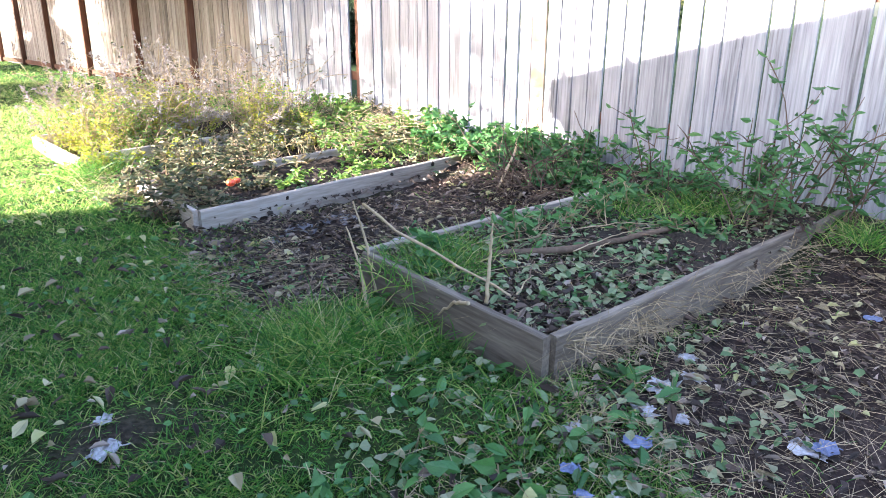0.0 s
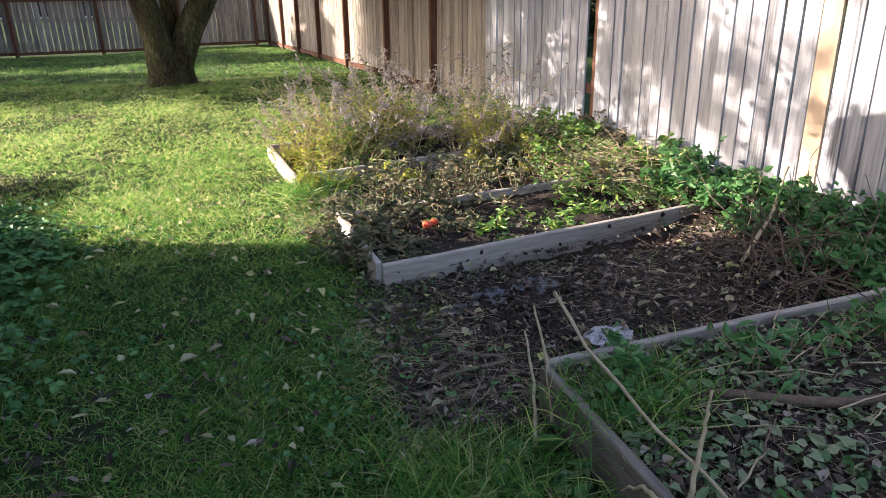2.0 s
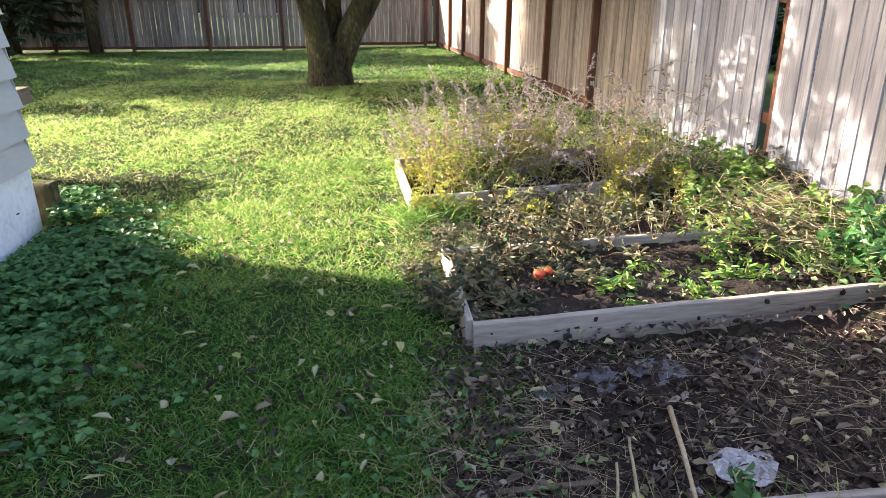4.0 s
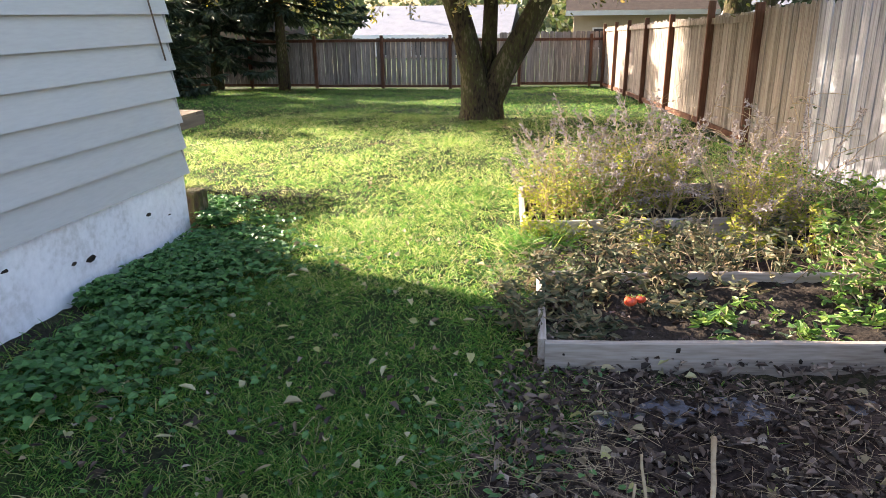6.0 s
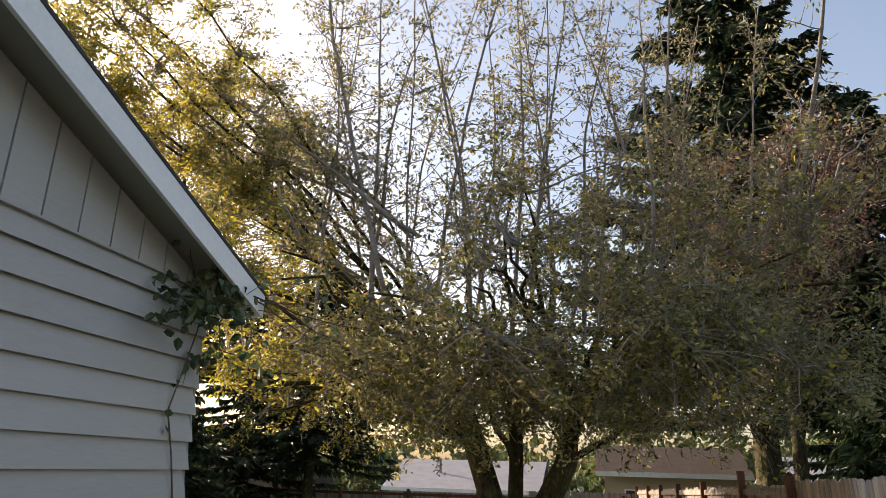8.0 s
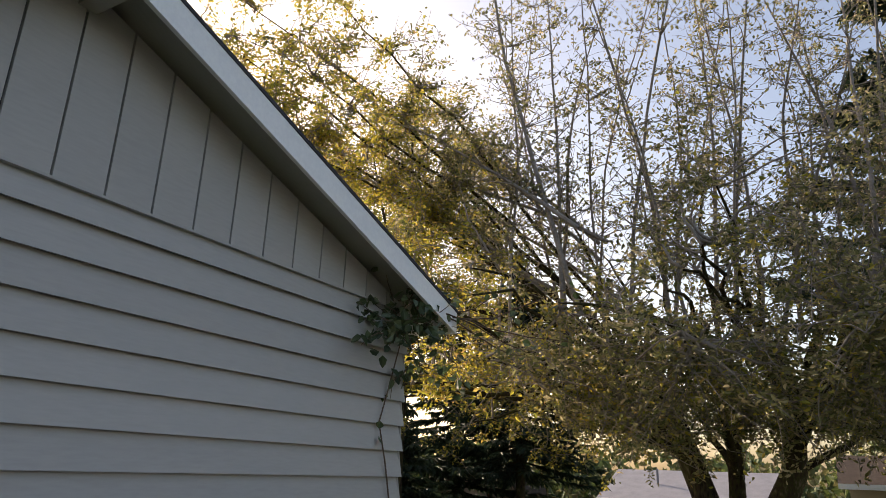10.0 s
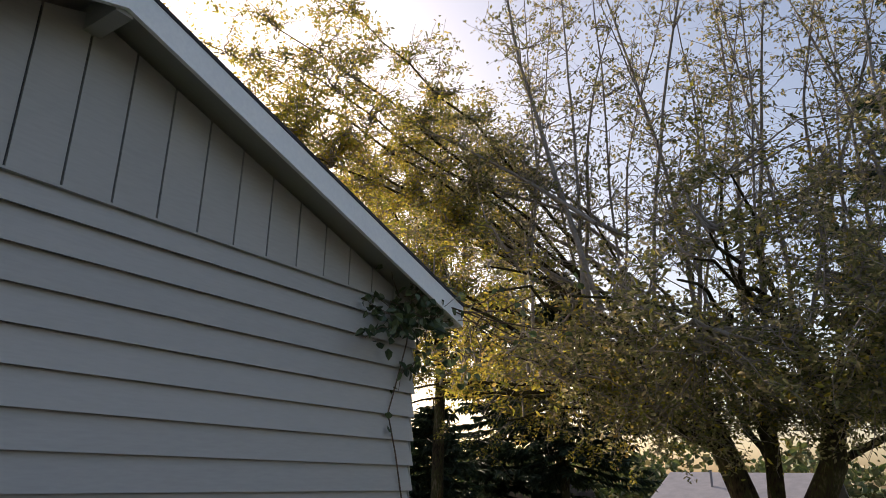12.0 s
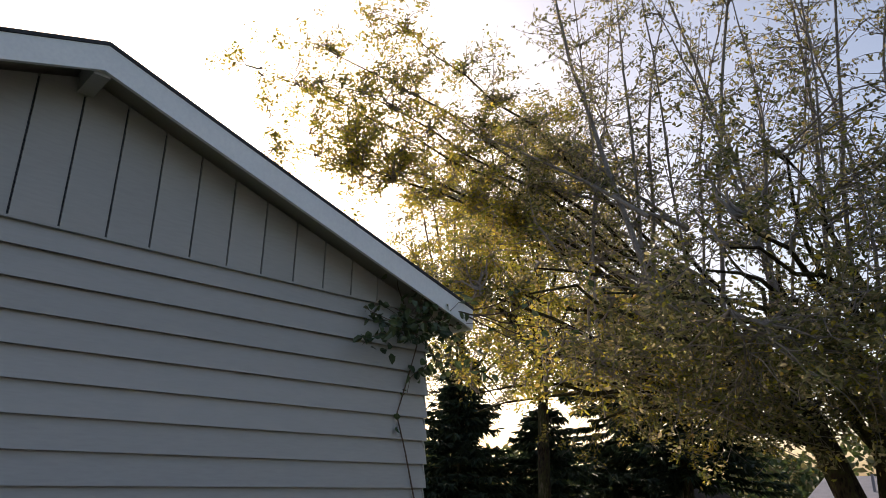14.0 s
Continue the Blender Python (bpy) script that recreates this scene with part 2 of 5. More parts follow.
def blade_arrays(P, D, L, W):
    """Bent blades of two pieces."""
    P, D = np.asarray(P, float), unit(np.asarray(D, float))
    n = len(P)
    L, W = np.broadcast_to(L, n)[:, None], np.broadcast_to(W, n)[:, None]
    S = unit(np.cross(D, ways(n)))
    flat = D * np.array([1, 1, 0.0])
    tip = P + D * L * 0.85 + flat * L * 0.35
    V = np.stack([P - S * W / 2, P + S * W / 2, P + D * L * 0.55 - S * W * 0.4, P + D * L * 0.55 + S * W * 0.4, tip], 1).reshape(-1, 3)
    k = np.arange(n)[:, None] * 5
    return V, (k + np.array([[0, 1, 3, 2]])), (k + np.array([[2, 3, 4]]))


def tube_arrays(lines, sides=5):
    """Tapered tubes along polylines: lines of (points, radii)."""
    VV, FF, base = [], [], 0
    ang = np.arange(sides) * 2 * np.pi / sides
    for pts, rad in lines:
        pts, rad = np.asarray(pts, float), np.asarray(rad, float)
        T = unit(np.gradient(pts, axis=0))
        ref = np.array([0.31, 0.17, 0.93]) if abs(T[0][2]) < 0.8 else np.array([0.95, 0.2, 0.1])
        A = unit(np.cross(T, ref))
        B = np.cross(T, A)
        ring = pts[:, None] + rad[:, None, None] * (np.cos(ang)[None, :, None] * A[:, None] + np.sin(ang)[None, :, None] * B[:, None])
        m = len(pts)
        VV.append(ring.reshape(-1, 3))
        i = (np.arange(m - 1)[:, None] * sides + np.arange(sides)[None]).ravel()
        j = (np.arange(m - 1)[:, None] * sides + (np.arange(sides)[None] + 1) % sides).ravel()
        FF.append(base + np.stack([i, j, j + sides, i + sides], 1))
        base += m * sides
    return np.concatenate(VV), np.concatenate(FF)


def merge(*arrays):
    VV, FF, base = [], [], 0
    for V, *Fs in arrays:
        for F in Fs:
            FF += (np.asarray(F) + base).tolist()
        VV.append(V)
        base += len(V)
    return np.concatenate(VV), FF


def wander(p, d, length, steps=6, wob=0.15, sag=0.0):
    """A wandering polyline from p."""
    pts, d = [np.array(p, float)], unit(np.array(d, float))
    for _ in range(steps):
        d = unit(d + wob * rng.normal(size=3) + np.array([0, 0, -sag]))
        pts.append(pts[-1] + d * length / steps)
    return np.array(pts)


# ---- the lie of the land ----
def fence_x(y):
    return 5.61 - 0.077 * (y - 6.9)


def ground_z(x, y):
    x, y = np.asarray(x, float), np.asarray(y, float)
    z = -0.022 * (np.clip(y, -5, 15) - 4.0) - 0.05 * (np.clip(y, 15, 27.5) - 15)
    z = z - 0.012 * np.clip(y - 17, 0, 10) * np.clip((2 - x) / 4, 0, 1)
    rise = np.clip((x - (fence_x(y) - 1.3)) / 1.2, 0, 1)
    z = z + 0.24 * rise * rise * (3 - 2 * rise) * np.clip((13 - y) / 5, 0, 1)
    z = z + 0.016 * np.sin(1.7 * x + 0.6 * y) * np.sin(1.3 * y - 0.4 * x) + 0.008 * np.sin(5.1 * x + 1) * np.sin(4.3 * y)
    return z


def soil_mask(x, y):
    """1 where bare soil and litter lie instead of lawn."""
    x, y = np.asarray(x, float), np.asarray(y, float)
    w = 0.16 * np.sin(3.1 * y + 1) + 0.12 * np.sin(7.3 * y + 2 * x) + 0.08 * np.sin(13 * x + 5 * y)
    v = 0.14 * np.sin(3.7 * x + 0.5) + 0.1 * np.sin(8.1 * x + 2 * y)
    def zone(x0, x1, y0, y1, soft=0.25):
        return np.clip((x + w - x0) / soft, 0, 1) * np.clip((x1 - x - w) / soft, 0, 1) * np.clip((y + v - y0) / soft, 0, 1) * np.clip((y1 - y - v) / soft, 0, 1)
    m = np.maximum.reduce([zone(2.75, 5.6, 4.0, 5.85), zone(3.0, 6.2, 0.2, 3.15), zone(2.55, 3.3, 4.0, 5.2), zone(2.7, 5.5, 5.6, 8.0), zone(2.5, 5.2, 7.8, 9.2)])
    m = np.maximum(m, zone(3.1, 5.7, 3.0, 4.4))
    m = np.maximum(m, 0.9 * zone(-0.3, 0.28, 3.5, 6.4, 0.3))
    m = np.maximum(m, 0.8 * np.exp(-((x - 0.0) ** 2 / 0.35 + (y - 8.7) ** 2 / 0.5)))
    m = np.maximum(m, 0.85 * np.exp(-((x - 0.2) ** 2 / 0.12 + (y - 12.3) ** 2 / 0.12)))
    m = np.maximum(m, 0.8 * np.exp(-((x - 1.2) ** 2 / 0.5 + (y - 15.3) ** 2 / 0.5)))
    m = np.maximum(m, 0.6 * np.exp(-((x - 1.2) ** 2 / 0.03 + (y - 3.1) ** 2 / 0.04)))
    m = np.maximum(m, 0.55 * np.exp(-((x - 1.35) ** 2 / 0.06 + (y - 4.7) ** 2 / 0.25)))
    m = np.maximum(m, 0.5 * np.exp(-((x - 1.9) ** 2 / 0.05 + (y - 2.6) ** 2 / 0.03)))
    m = np.maximum(m, 0.9 * np.exp(-((x - 1.78) ** 2 / 0.09 + (y - 3.62) ** 2 / 0.03)))
    return np.clip(m, 0, 1)


def ground():
    xs = np.concatenate([-np.geomspace(400, 8, 16), np.arange(-7.5, -1, 0.5), np.arange(-1, 6.4, 0.07), np.arange(6.5, 12, 0.5), np.geomspace(13, 400, 16)])
    ys = np.concatenate([-np.geomspace(400, 2, 16), np.arange(-1.5, 0.5, 0.25), np.arange(0.5, 10, 0.07), np.arange(10, 28, 0.25), np.geomspace(29, 600, 20)])
    X, Y = np.meshgrid(xs, ys)
    Z = ground_z(X, Y)
    m = soil_mask(X, Y)
    near = (X > -1) & (X < 6.4) & (Y > 0.5) & (Y < 10)
    Z = Z + near * rng.normal(size=X.shape) * (0.004 + 0.008 * m)
    V = np.stack([X.ravel(), Y.ravel(), Z.ravel()], 1)
    nx, ny = len(xs), len(ys)
    i = (np.arange(ny - 1)[:, None] * nx + np.arange(nx - 1)[None]).ravel()
    F = np.stack([i, i + 1, i + 1 + nx, i + nx], 1)
    m_, nt, bsdf, out = blank("lawn_and_soil")
    n, k = nt.nodes, nt.links
    at = n.new("ShaderNodeAttribute")
    at.attribute_name = "soil"
    tc = n.new("ShaderNodeTexCoord")
    big, fine = n.new("ShaderNodeTexNoise"), n.new("ShaderNodeTexNoise")
    big.inputs["Scale"].default_value, fine.inputs["Scale"].default_value = 1.3, 45
    for t in (big, fine):
        t.inputs["Detail"].default_value = 6
        k.new(tc.outputs["Object"], t.inputs["Vector"])
    mix = n.new("ShaderNodeMix")
    mix.inputs[0].default_value = 0.6
    k.new(big.outputs["Fac"], mix.inputs[2])
    k.new(fine.outputs["Fac"], mix.inputs[3])
    g = ramp_node(nt, [(0.012, 0.016, 0.007), (0.024, 0.04, 0.012), (0.06, 0.075, 0.025)], [0.3, 0.5, 0.72])
    e = ramp_node(nt, [(0.012, 0.008, 0.008), (0.034, 0.023, 0.021), (0.09, 0.062, 0.052)], [0.32, 0.5, 0.72])
    k.new(mix.outputs[0], g.inputs[0])
    k.new(mix.outputs[0], e.inputs[0])
    cm = n.new("ShaderNodeMix")
    cm.data_type = "RGBA"
    k.new(at.outputs["Fac"], cm.inputs[0])
    k.new(g.outputs[0], cm.inputs[6])
    k.new(e.outputs[0], cm.inputs[7])
    k.new(cm.outputs[2], bsdf.inputs["Base Color"])
    bsdf.inputs["Roughness"].default_value = 0.95
    bsdf.inputs["Specular IOR Level"].default_value = 0.1
    bp = n.new("ShaderNodeBump")
    bp.inputs["Strength"].default_value, bp.inputs["Distance"].default_value = 0.8, 0.03
    k.new(fine.outputs["Fac"], bp.inputs["Height"])
    k.new(bp.outputs[0], bsdf.inputs["Normal"])
    ob = link_mesh("ground", V, F, m_, smooth=True)
    a = ob.data.attributes.new("soil", "FLOAT", "POINT")
    a.data.foreach_set("value", m.ravel())
    tagged(ob, "backyard ground of green lawn and dark bare soil", "ground", kind="structure")


ground()


# ---- house ----
LAP = 0.1925
def house():
    h = tagged(empty("house"), "grey lap-sided house gable with white fascia and painted foundation", "house")
    ycor, ylow, apex, x_rake = 7.38, 1.09, 4.235, 0.34
    top = 2.93
    part("foundation", box(-9, -0.03, ylow + 0.02, ycor - 0.02, -0.6, 0.46), M_CONCRETE, h, "white painted concrete foundation, chipped")
    part("wall", box(-9, -0.035, ylow + 0.03, ycor - 0.03, 0.46, 2.95), M_SIDING, h)
    z, i = 0.455, 0
    while z < top - 0.02:
        up = min(LAP, top - z)
        part("siding_board", prism([(-0.034, z + up + 0.02), (-0.028, z + up + 0.02), (0.016, z), (0.006, z)], "y", ylow, ycor), M_SIDING, h)
        part("siding_board", prism([(ycor - 0.034, z + up + 0.02), (ycor - 0.028, z + up + 0.02), (ycor + 0.016, z), (ycor + 0.006, z)], "x", -9, -0.002), M_SIDING, h)
        z += up
    slope = 0.333
    def roof_z(y):
        return 4.04 - slope * abs(y - apex)
    # grooved panels under the rakes
    y = ylow
    while y < ycor - 0.02:
        y1 = min(y + (0.06 if y == ylow else 0.281), ycor)
        a, b = y + 0.007, y1 - 0.007
        part("gable_panel", prism([(a, top), (b, top), (b, roof_z(b) - 0.05), (a, roof_z(a) - 0.05)], "x", -0.03, 0.0), M_SIDING, h)
        y = y1
    part("gable_backing", prism([(ylow, top - 0.02), (ycor, top - 0.02), (ycor, roof_z(ycor) - 0.06), (apex, roof_z(apex) - 0.06), (ylow, roof_z(ylow) - 0.06)], "x", -0.05, -0.022), M_ROOF, h)
    part("drip_strip", box(-0.02, 0.016, ylow, ycor, top - 0.014, top), M_SIDING, h)
    for s in (1, -1):
        ye = apex + s * 3.37
        za, ze = roof_z(apex), roof_z(ye)
        part("roof", prism([(apex, za + 0.03), (ye, ze + 0.03), (ye, ze + 0.055), (apex, za + 0.055)], "x", -9, x_rake + 0.02), M_ROOF, h, "dark asphalt shingle roof")
        part("roof_deck", prism([(apex, za), (ye, ze), (ye, ze + 0.028), (apex, za + 0.028)], "x", -9, x_rake - 0.02), M_SIDING, h, "grey painted soffit")
        part("fascia", prism([(apex, za - 0.15), (ye, ze - 0.15), (ye, ze + 0.028), (apex, za + 0.028)], "x", x_rake - 0.018, x_rake + 0.012), M_WHITE, h, "white painted rake fascia")
        part("fascia", box(-9, x_rake - 0.02, min(ye, ye - s * 0.03), max(ye, ye - s * 0.03), ze - 0.15, ze - 0.002), M_WHITE, h)
    for y, z, w in ((6.85, 0.27, 0.035), (6.2, 0.17, 0.05), (6.05, 0.19, 0.03), (5.55, 0.33, 0.03), (7.1, 0.2, 0.02), (4.9, 0.3, 0.04)):
        ring = [(y + w * (0.6 + 0.5 * rng.random()) * math.cos(a), z + 0.5 * w * (0.5 + 0.6 * rng.random()) * math.sin(a)) for a in np.linspace(0, 6.28, 8)[:-1]]
        part("chip", prism(ring, "x", -0.04, -0.026), M_SOIL, h, "dark chip in the painted concrete")
    part("ridge_beam", box(-0.1, x_rake - 0.02, apex - 0.05, apex + 0.05, 3.86, 4.02), M_SIDING, h)
    return h


house()


# ---- fences ----
def picket(parent, x, y, z0, z1, turn, mat, width=0.14, lean=0.0):
    h = z1 - z0
    w, t = width / 2 - 0.004, 0.009
    e = 0.03
    bm = prism([(-w, 0), (w, 0), (w, h - e), (w - e, h), (-w + e, h), (-w, h - e)], "y", -t, t)
    ob = part("picket", bm, mat, parent)
    ob.matrix_local = pose(x, y, z0, 0, lean, turn)
    return ob


def fence_side():
    turn = 90 + math.degrees(math.atan(0.077))
    f = tagged(empty("fence"), "weathered grey cedar board fence", "fence", "garden fences")
    y = -1.2
    while y < 12.1:
        w = 0.14 + rng.uniform(-0.012, 0.012)
        z1 = 1.72 - 0.03 * (y - 9) + rng.uniform(-0.025, 0.02)
        z0 = float(ground_z(fence_x(y), y)) + 0.0 - 0.02
        mat = M_FENCE_NEW if 5.5 < y < 5.62 else (M_FENCE if y < 10.5 else M_FENCE_TAN)
        if not 8.02 < y < 8.2:
            picket(f, fence_x(y) + rng.uniform(-0.006, 0.006), y, z0, z1, turn, mat, w, (2.4 if y < 10.5 else 1.0) + rng.uniform(-0.4, 0.4))
        y += w + float(rng.choice([0.001, 0.004, 0.011]))
    for yy in (8.1,):
        p = part("post", box(-0.05, 0.05, -0.05, 0.05, -0.4, 1.75), M_POST, f, bevel=0.006)
        p.matrix_local = pose(fence_x(yy) + 0.05, yy, 0.1, -2.4)
        p = part("post_block", box(-0.06, 0.06, -0.05, 0.05, 0, 0.06), M_POST, f, bevel=0.006)
        p.matrix_local = pose(fence_x(yy) - 0.06, yy, 0.24)
    for zz in (0.55, 1.5):
        p = part("rail", box(-6.4, 6.9, -0.02, 0.02, -0.045, 0.045), M_POST, f)
        p.matrix_local = pose(fence_x(5.2) + 0.035, 5.2, zz, 0, 0, turn)
    g = tagged(empty("fence"), "tan cedar board fence with red-brown posts and rails", "fence", "garden fences")
    y = 12.2
    while y < 27.9:
        w = 0.14 + rng.uniform(-0.012, 0.012)
        z1 = 1.57 - 0.032 * (y - 13) + rng.uniform(-0.02, 0.02)
        z0 = float(ground_z(fence_x(y), y)) + 0.02
        picket(g, fence_x(y), y, z0, z1, turn, M_FENCE_TAN, w, rng.uniform(-0.6, 0.6))
        y += w + 0.004
    for i, yy in enumerate((12.2, 14.42, 17.2, 19.87, 22.46, 24.9, 27.7)):
        hgt = 1.62 - 0.03 * (yy - 13) + (0.16 if i == 1 else 0.04)
        z0 = float(ground_z(fence_x(yy), yy)) - 0.3
        p = part("post", box(-0.05, 0.05, -0.05, 0.05, 0, hgt - z0), M_POST, g, bevel=0.006)
        p.matrix_local = pose(fence_x(yy) - 0.06, yy, z0)
    ys = (12.2, 14.42, 17.2, 19.87, 22.46, 24.9, 27.7)
    for a, b in zip(ys, ys[1:]):
        for top in (1, 0):
            za = (1.48 - 0.032 * (a - 13)) if top else float(ground_z(fence_x(a), a)) + 0.1
            zb = (1.48 - 0.032 * (b - 13)) if top else float(ground_z(fence_x(b), b)) + 0.1
            p0, p1 = Vector((fence_x(a) - 0.035, a + 0.05, za)), Vector((fence_x(b) - 0.035, b - 0.05, zb))
            d = p1 - p0
            r = part("rail", box(0, d.length, -0.02, 0.02, -0.045, 0.045), M_POST if not top else M_FENCE_TAN, g)
            r.matrix_local = Matrix.Translation(p0) @ d.to_track_quat("X", "Z").to_matrix().to_4x4()


def fence_back():
    f = tagged(empty("fence"), "dark weathered board fence at the end of the lawn", "fence", "garden fences")
    turn = math.degrees(math.atan(0.077))
    def back_y(x):
        return 27.85 + 0.077 * (x - 4.0)
    x = -16.0
    while x < 4.0:
        w = 0.15 + rng.uniform(-0.012, 0.012)
        z0 = float(ground_z(x, back_y(x))) + 0.12
        z1 = (0.8 if x < 0.3 else 0.98) + rng.uniform(-0.02, 0.02)
        gap = 0.03 if -4.4 < x < -0.4 else 0.004
        picket(f, x, back_y(x), z0, z1, turn, M_FENCE_DARK, w, rng.uniform(-0.6, 0.6))
        x += w + gap
    x = -16.0
    while x < 4.0:
        z0 = float(ground_z(x, back_y(x)))
        p = part("post", box(-0.05, 0.05, -0.05, 0.05, -0.3, 0.9 - z0), M_POST, f, bevel=0.006)
        p.matrix_local = pose(x, back_y(x) - 0.06, z0)
        for zz in (z0 + 0.12, 0.72):
            r = part("rail", box(0.05, 2.39, -0.02, 0.02, -0.045, 0.045), M_POST, f)
            r.matrix_local = pose(x, back_y(x) - 0.035, zz, 0, 0, turn)
        x += 2.44


fence_side()
fence_back()


# ---- raised beds ----
def board(parent, p, q, za, zb, high, thick=0.04, mat=M_BED):
    p, q = Vector((p[0], p[1], za)), Vector((q[0], q[1], zb))
    d = q - p
    n = 14
    bm = bmesh.new()
    rows = []
    for i in range(n + 1):
        s = i / n * d.length
        o = 0.004 * math.sin(2.2 * s + za * 40)
        e = 0.002 * math.sin(5 * s + 3) + 0.0015 * math.sin(13 * s)
        rows.append([bm.verts.new(c) for c in ((s, -thick / 2 + o, -high), (s, thick / 2 + o, -high), (s, thick / 2 + o, e - 0.006), (s, thick / 2 - 0.006 + o, e), (s, -thick / 2 + 0.006 + o, e), (s, -thick / 2 + o, e - 0.006))])
    for a, b in zip(rows, rows[1:]):
        for j in range(6):
            bm.faces.new((a[j], a[(j + 1) % 6], b[(j + 1) % 6], b[j]))
    bm.faces.new(rows[0])
    bm.faces.new(rows[-1])
    bmesh.ops.recalc_face_normals(bm, faces=bm.faces)
    ob = part("bed_board", bm, mat, parent)
    ob.matrix_local = Matrix.Translation(p) @ d.to_track_quat("X", "Z").to_matrix().to_4x4()
    return ob


bed_a = tagged(empty("raised_bed"), "weathered grey board raised bed of black soil", "raised bed", "raised garden beds")
board(bed_a, (2.80, 5.63), (5.27, 5.87), 0.105, 0.16, 0.24)
board(bed_a, (2.785, 5.66), (2.73, 6.66), 0.10, 0.08, 0.22)
board(bed_a, (2.75, 6.68), (5.15, 6.86), 0.06, 0.12, 0.2)
for u, v, r in ((0.09, 0.06, 0.006), (0.10, 0.16, 0.006), (0.62, 0.035, 0.013), (1.18, 0.09, 0.009), (1.55, 0.03, 0.014), (1.98, 0.02, 0.016), (2.15, 0.11, 0.01)):
    ring = [(r * math.cos(a) * rng.uniform(0.7, 1.2), 1.3 * r * math.sin(a) * rng.uniform(0.7, 1.2)) for a in np.linspace(0, 6.28, 9)[:-1]]
    k_ = part("knot", prism(ring, "y", -0.003, 0.004), M_SOIL, bed_a, "dark knot in the grey board")
    k_.matrix_local = pose(2.80 + u * 0.9953 + 0.0022, 5.63 + u * 0.097 - 0.0225, 0.105 + 0.022 * u - v, 0, 0, math.degrees(math.atan2(0.24, 2.47)))
bed_b = tagged(empty("raised_bed"), "overgrown raised bed of brown boards and dry stalks", "raised bed", "raised garden beds")
board(bed_b, (3.16, 3.02), (3.14, 4.24), 0.235, 0.20, 0.27, mat=M_BED_BROWN)
board(bed_b, (3.19, 3.02), (5.42, 3.08), 0.235, 0.27, 0.27, mat=M_BED_BROWN)
board(bed_b, (5.44, 3.07), (5.9, 3.10), 0.26, 0.29, 0.2, mat=M_BED_BROWN)
board(bed_b, (3.16, 4.26), (5.75, 4.36), 0.20, 0.22, 0.2, mat=M_BED)
bed_c = tagged(empty("raised_bed"), "grey board raised bed full of dry weeds", "raised bed", "raised garden beds")
board(bed_c, (2.57, 7.72), (2.44, 9.05), 0.05, 0.02, 0.2)
board(bed_c, (2.60, 7.74), (4.95, 8.12), 0.07, 0.10, 0.22)
board(bed_c, (2.46, 9.06), (4.8, 9.3), 0.02, 0.08, 0.2)


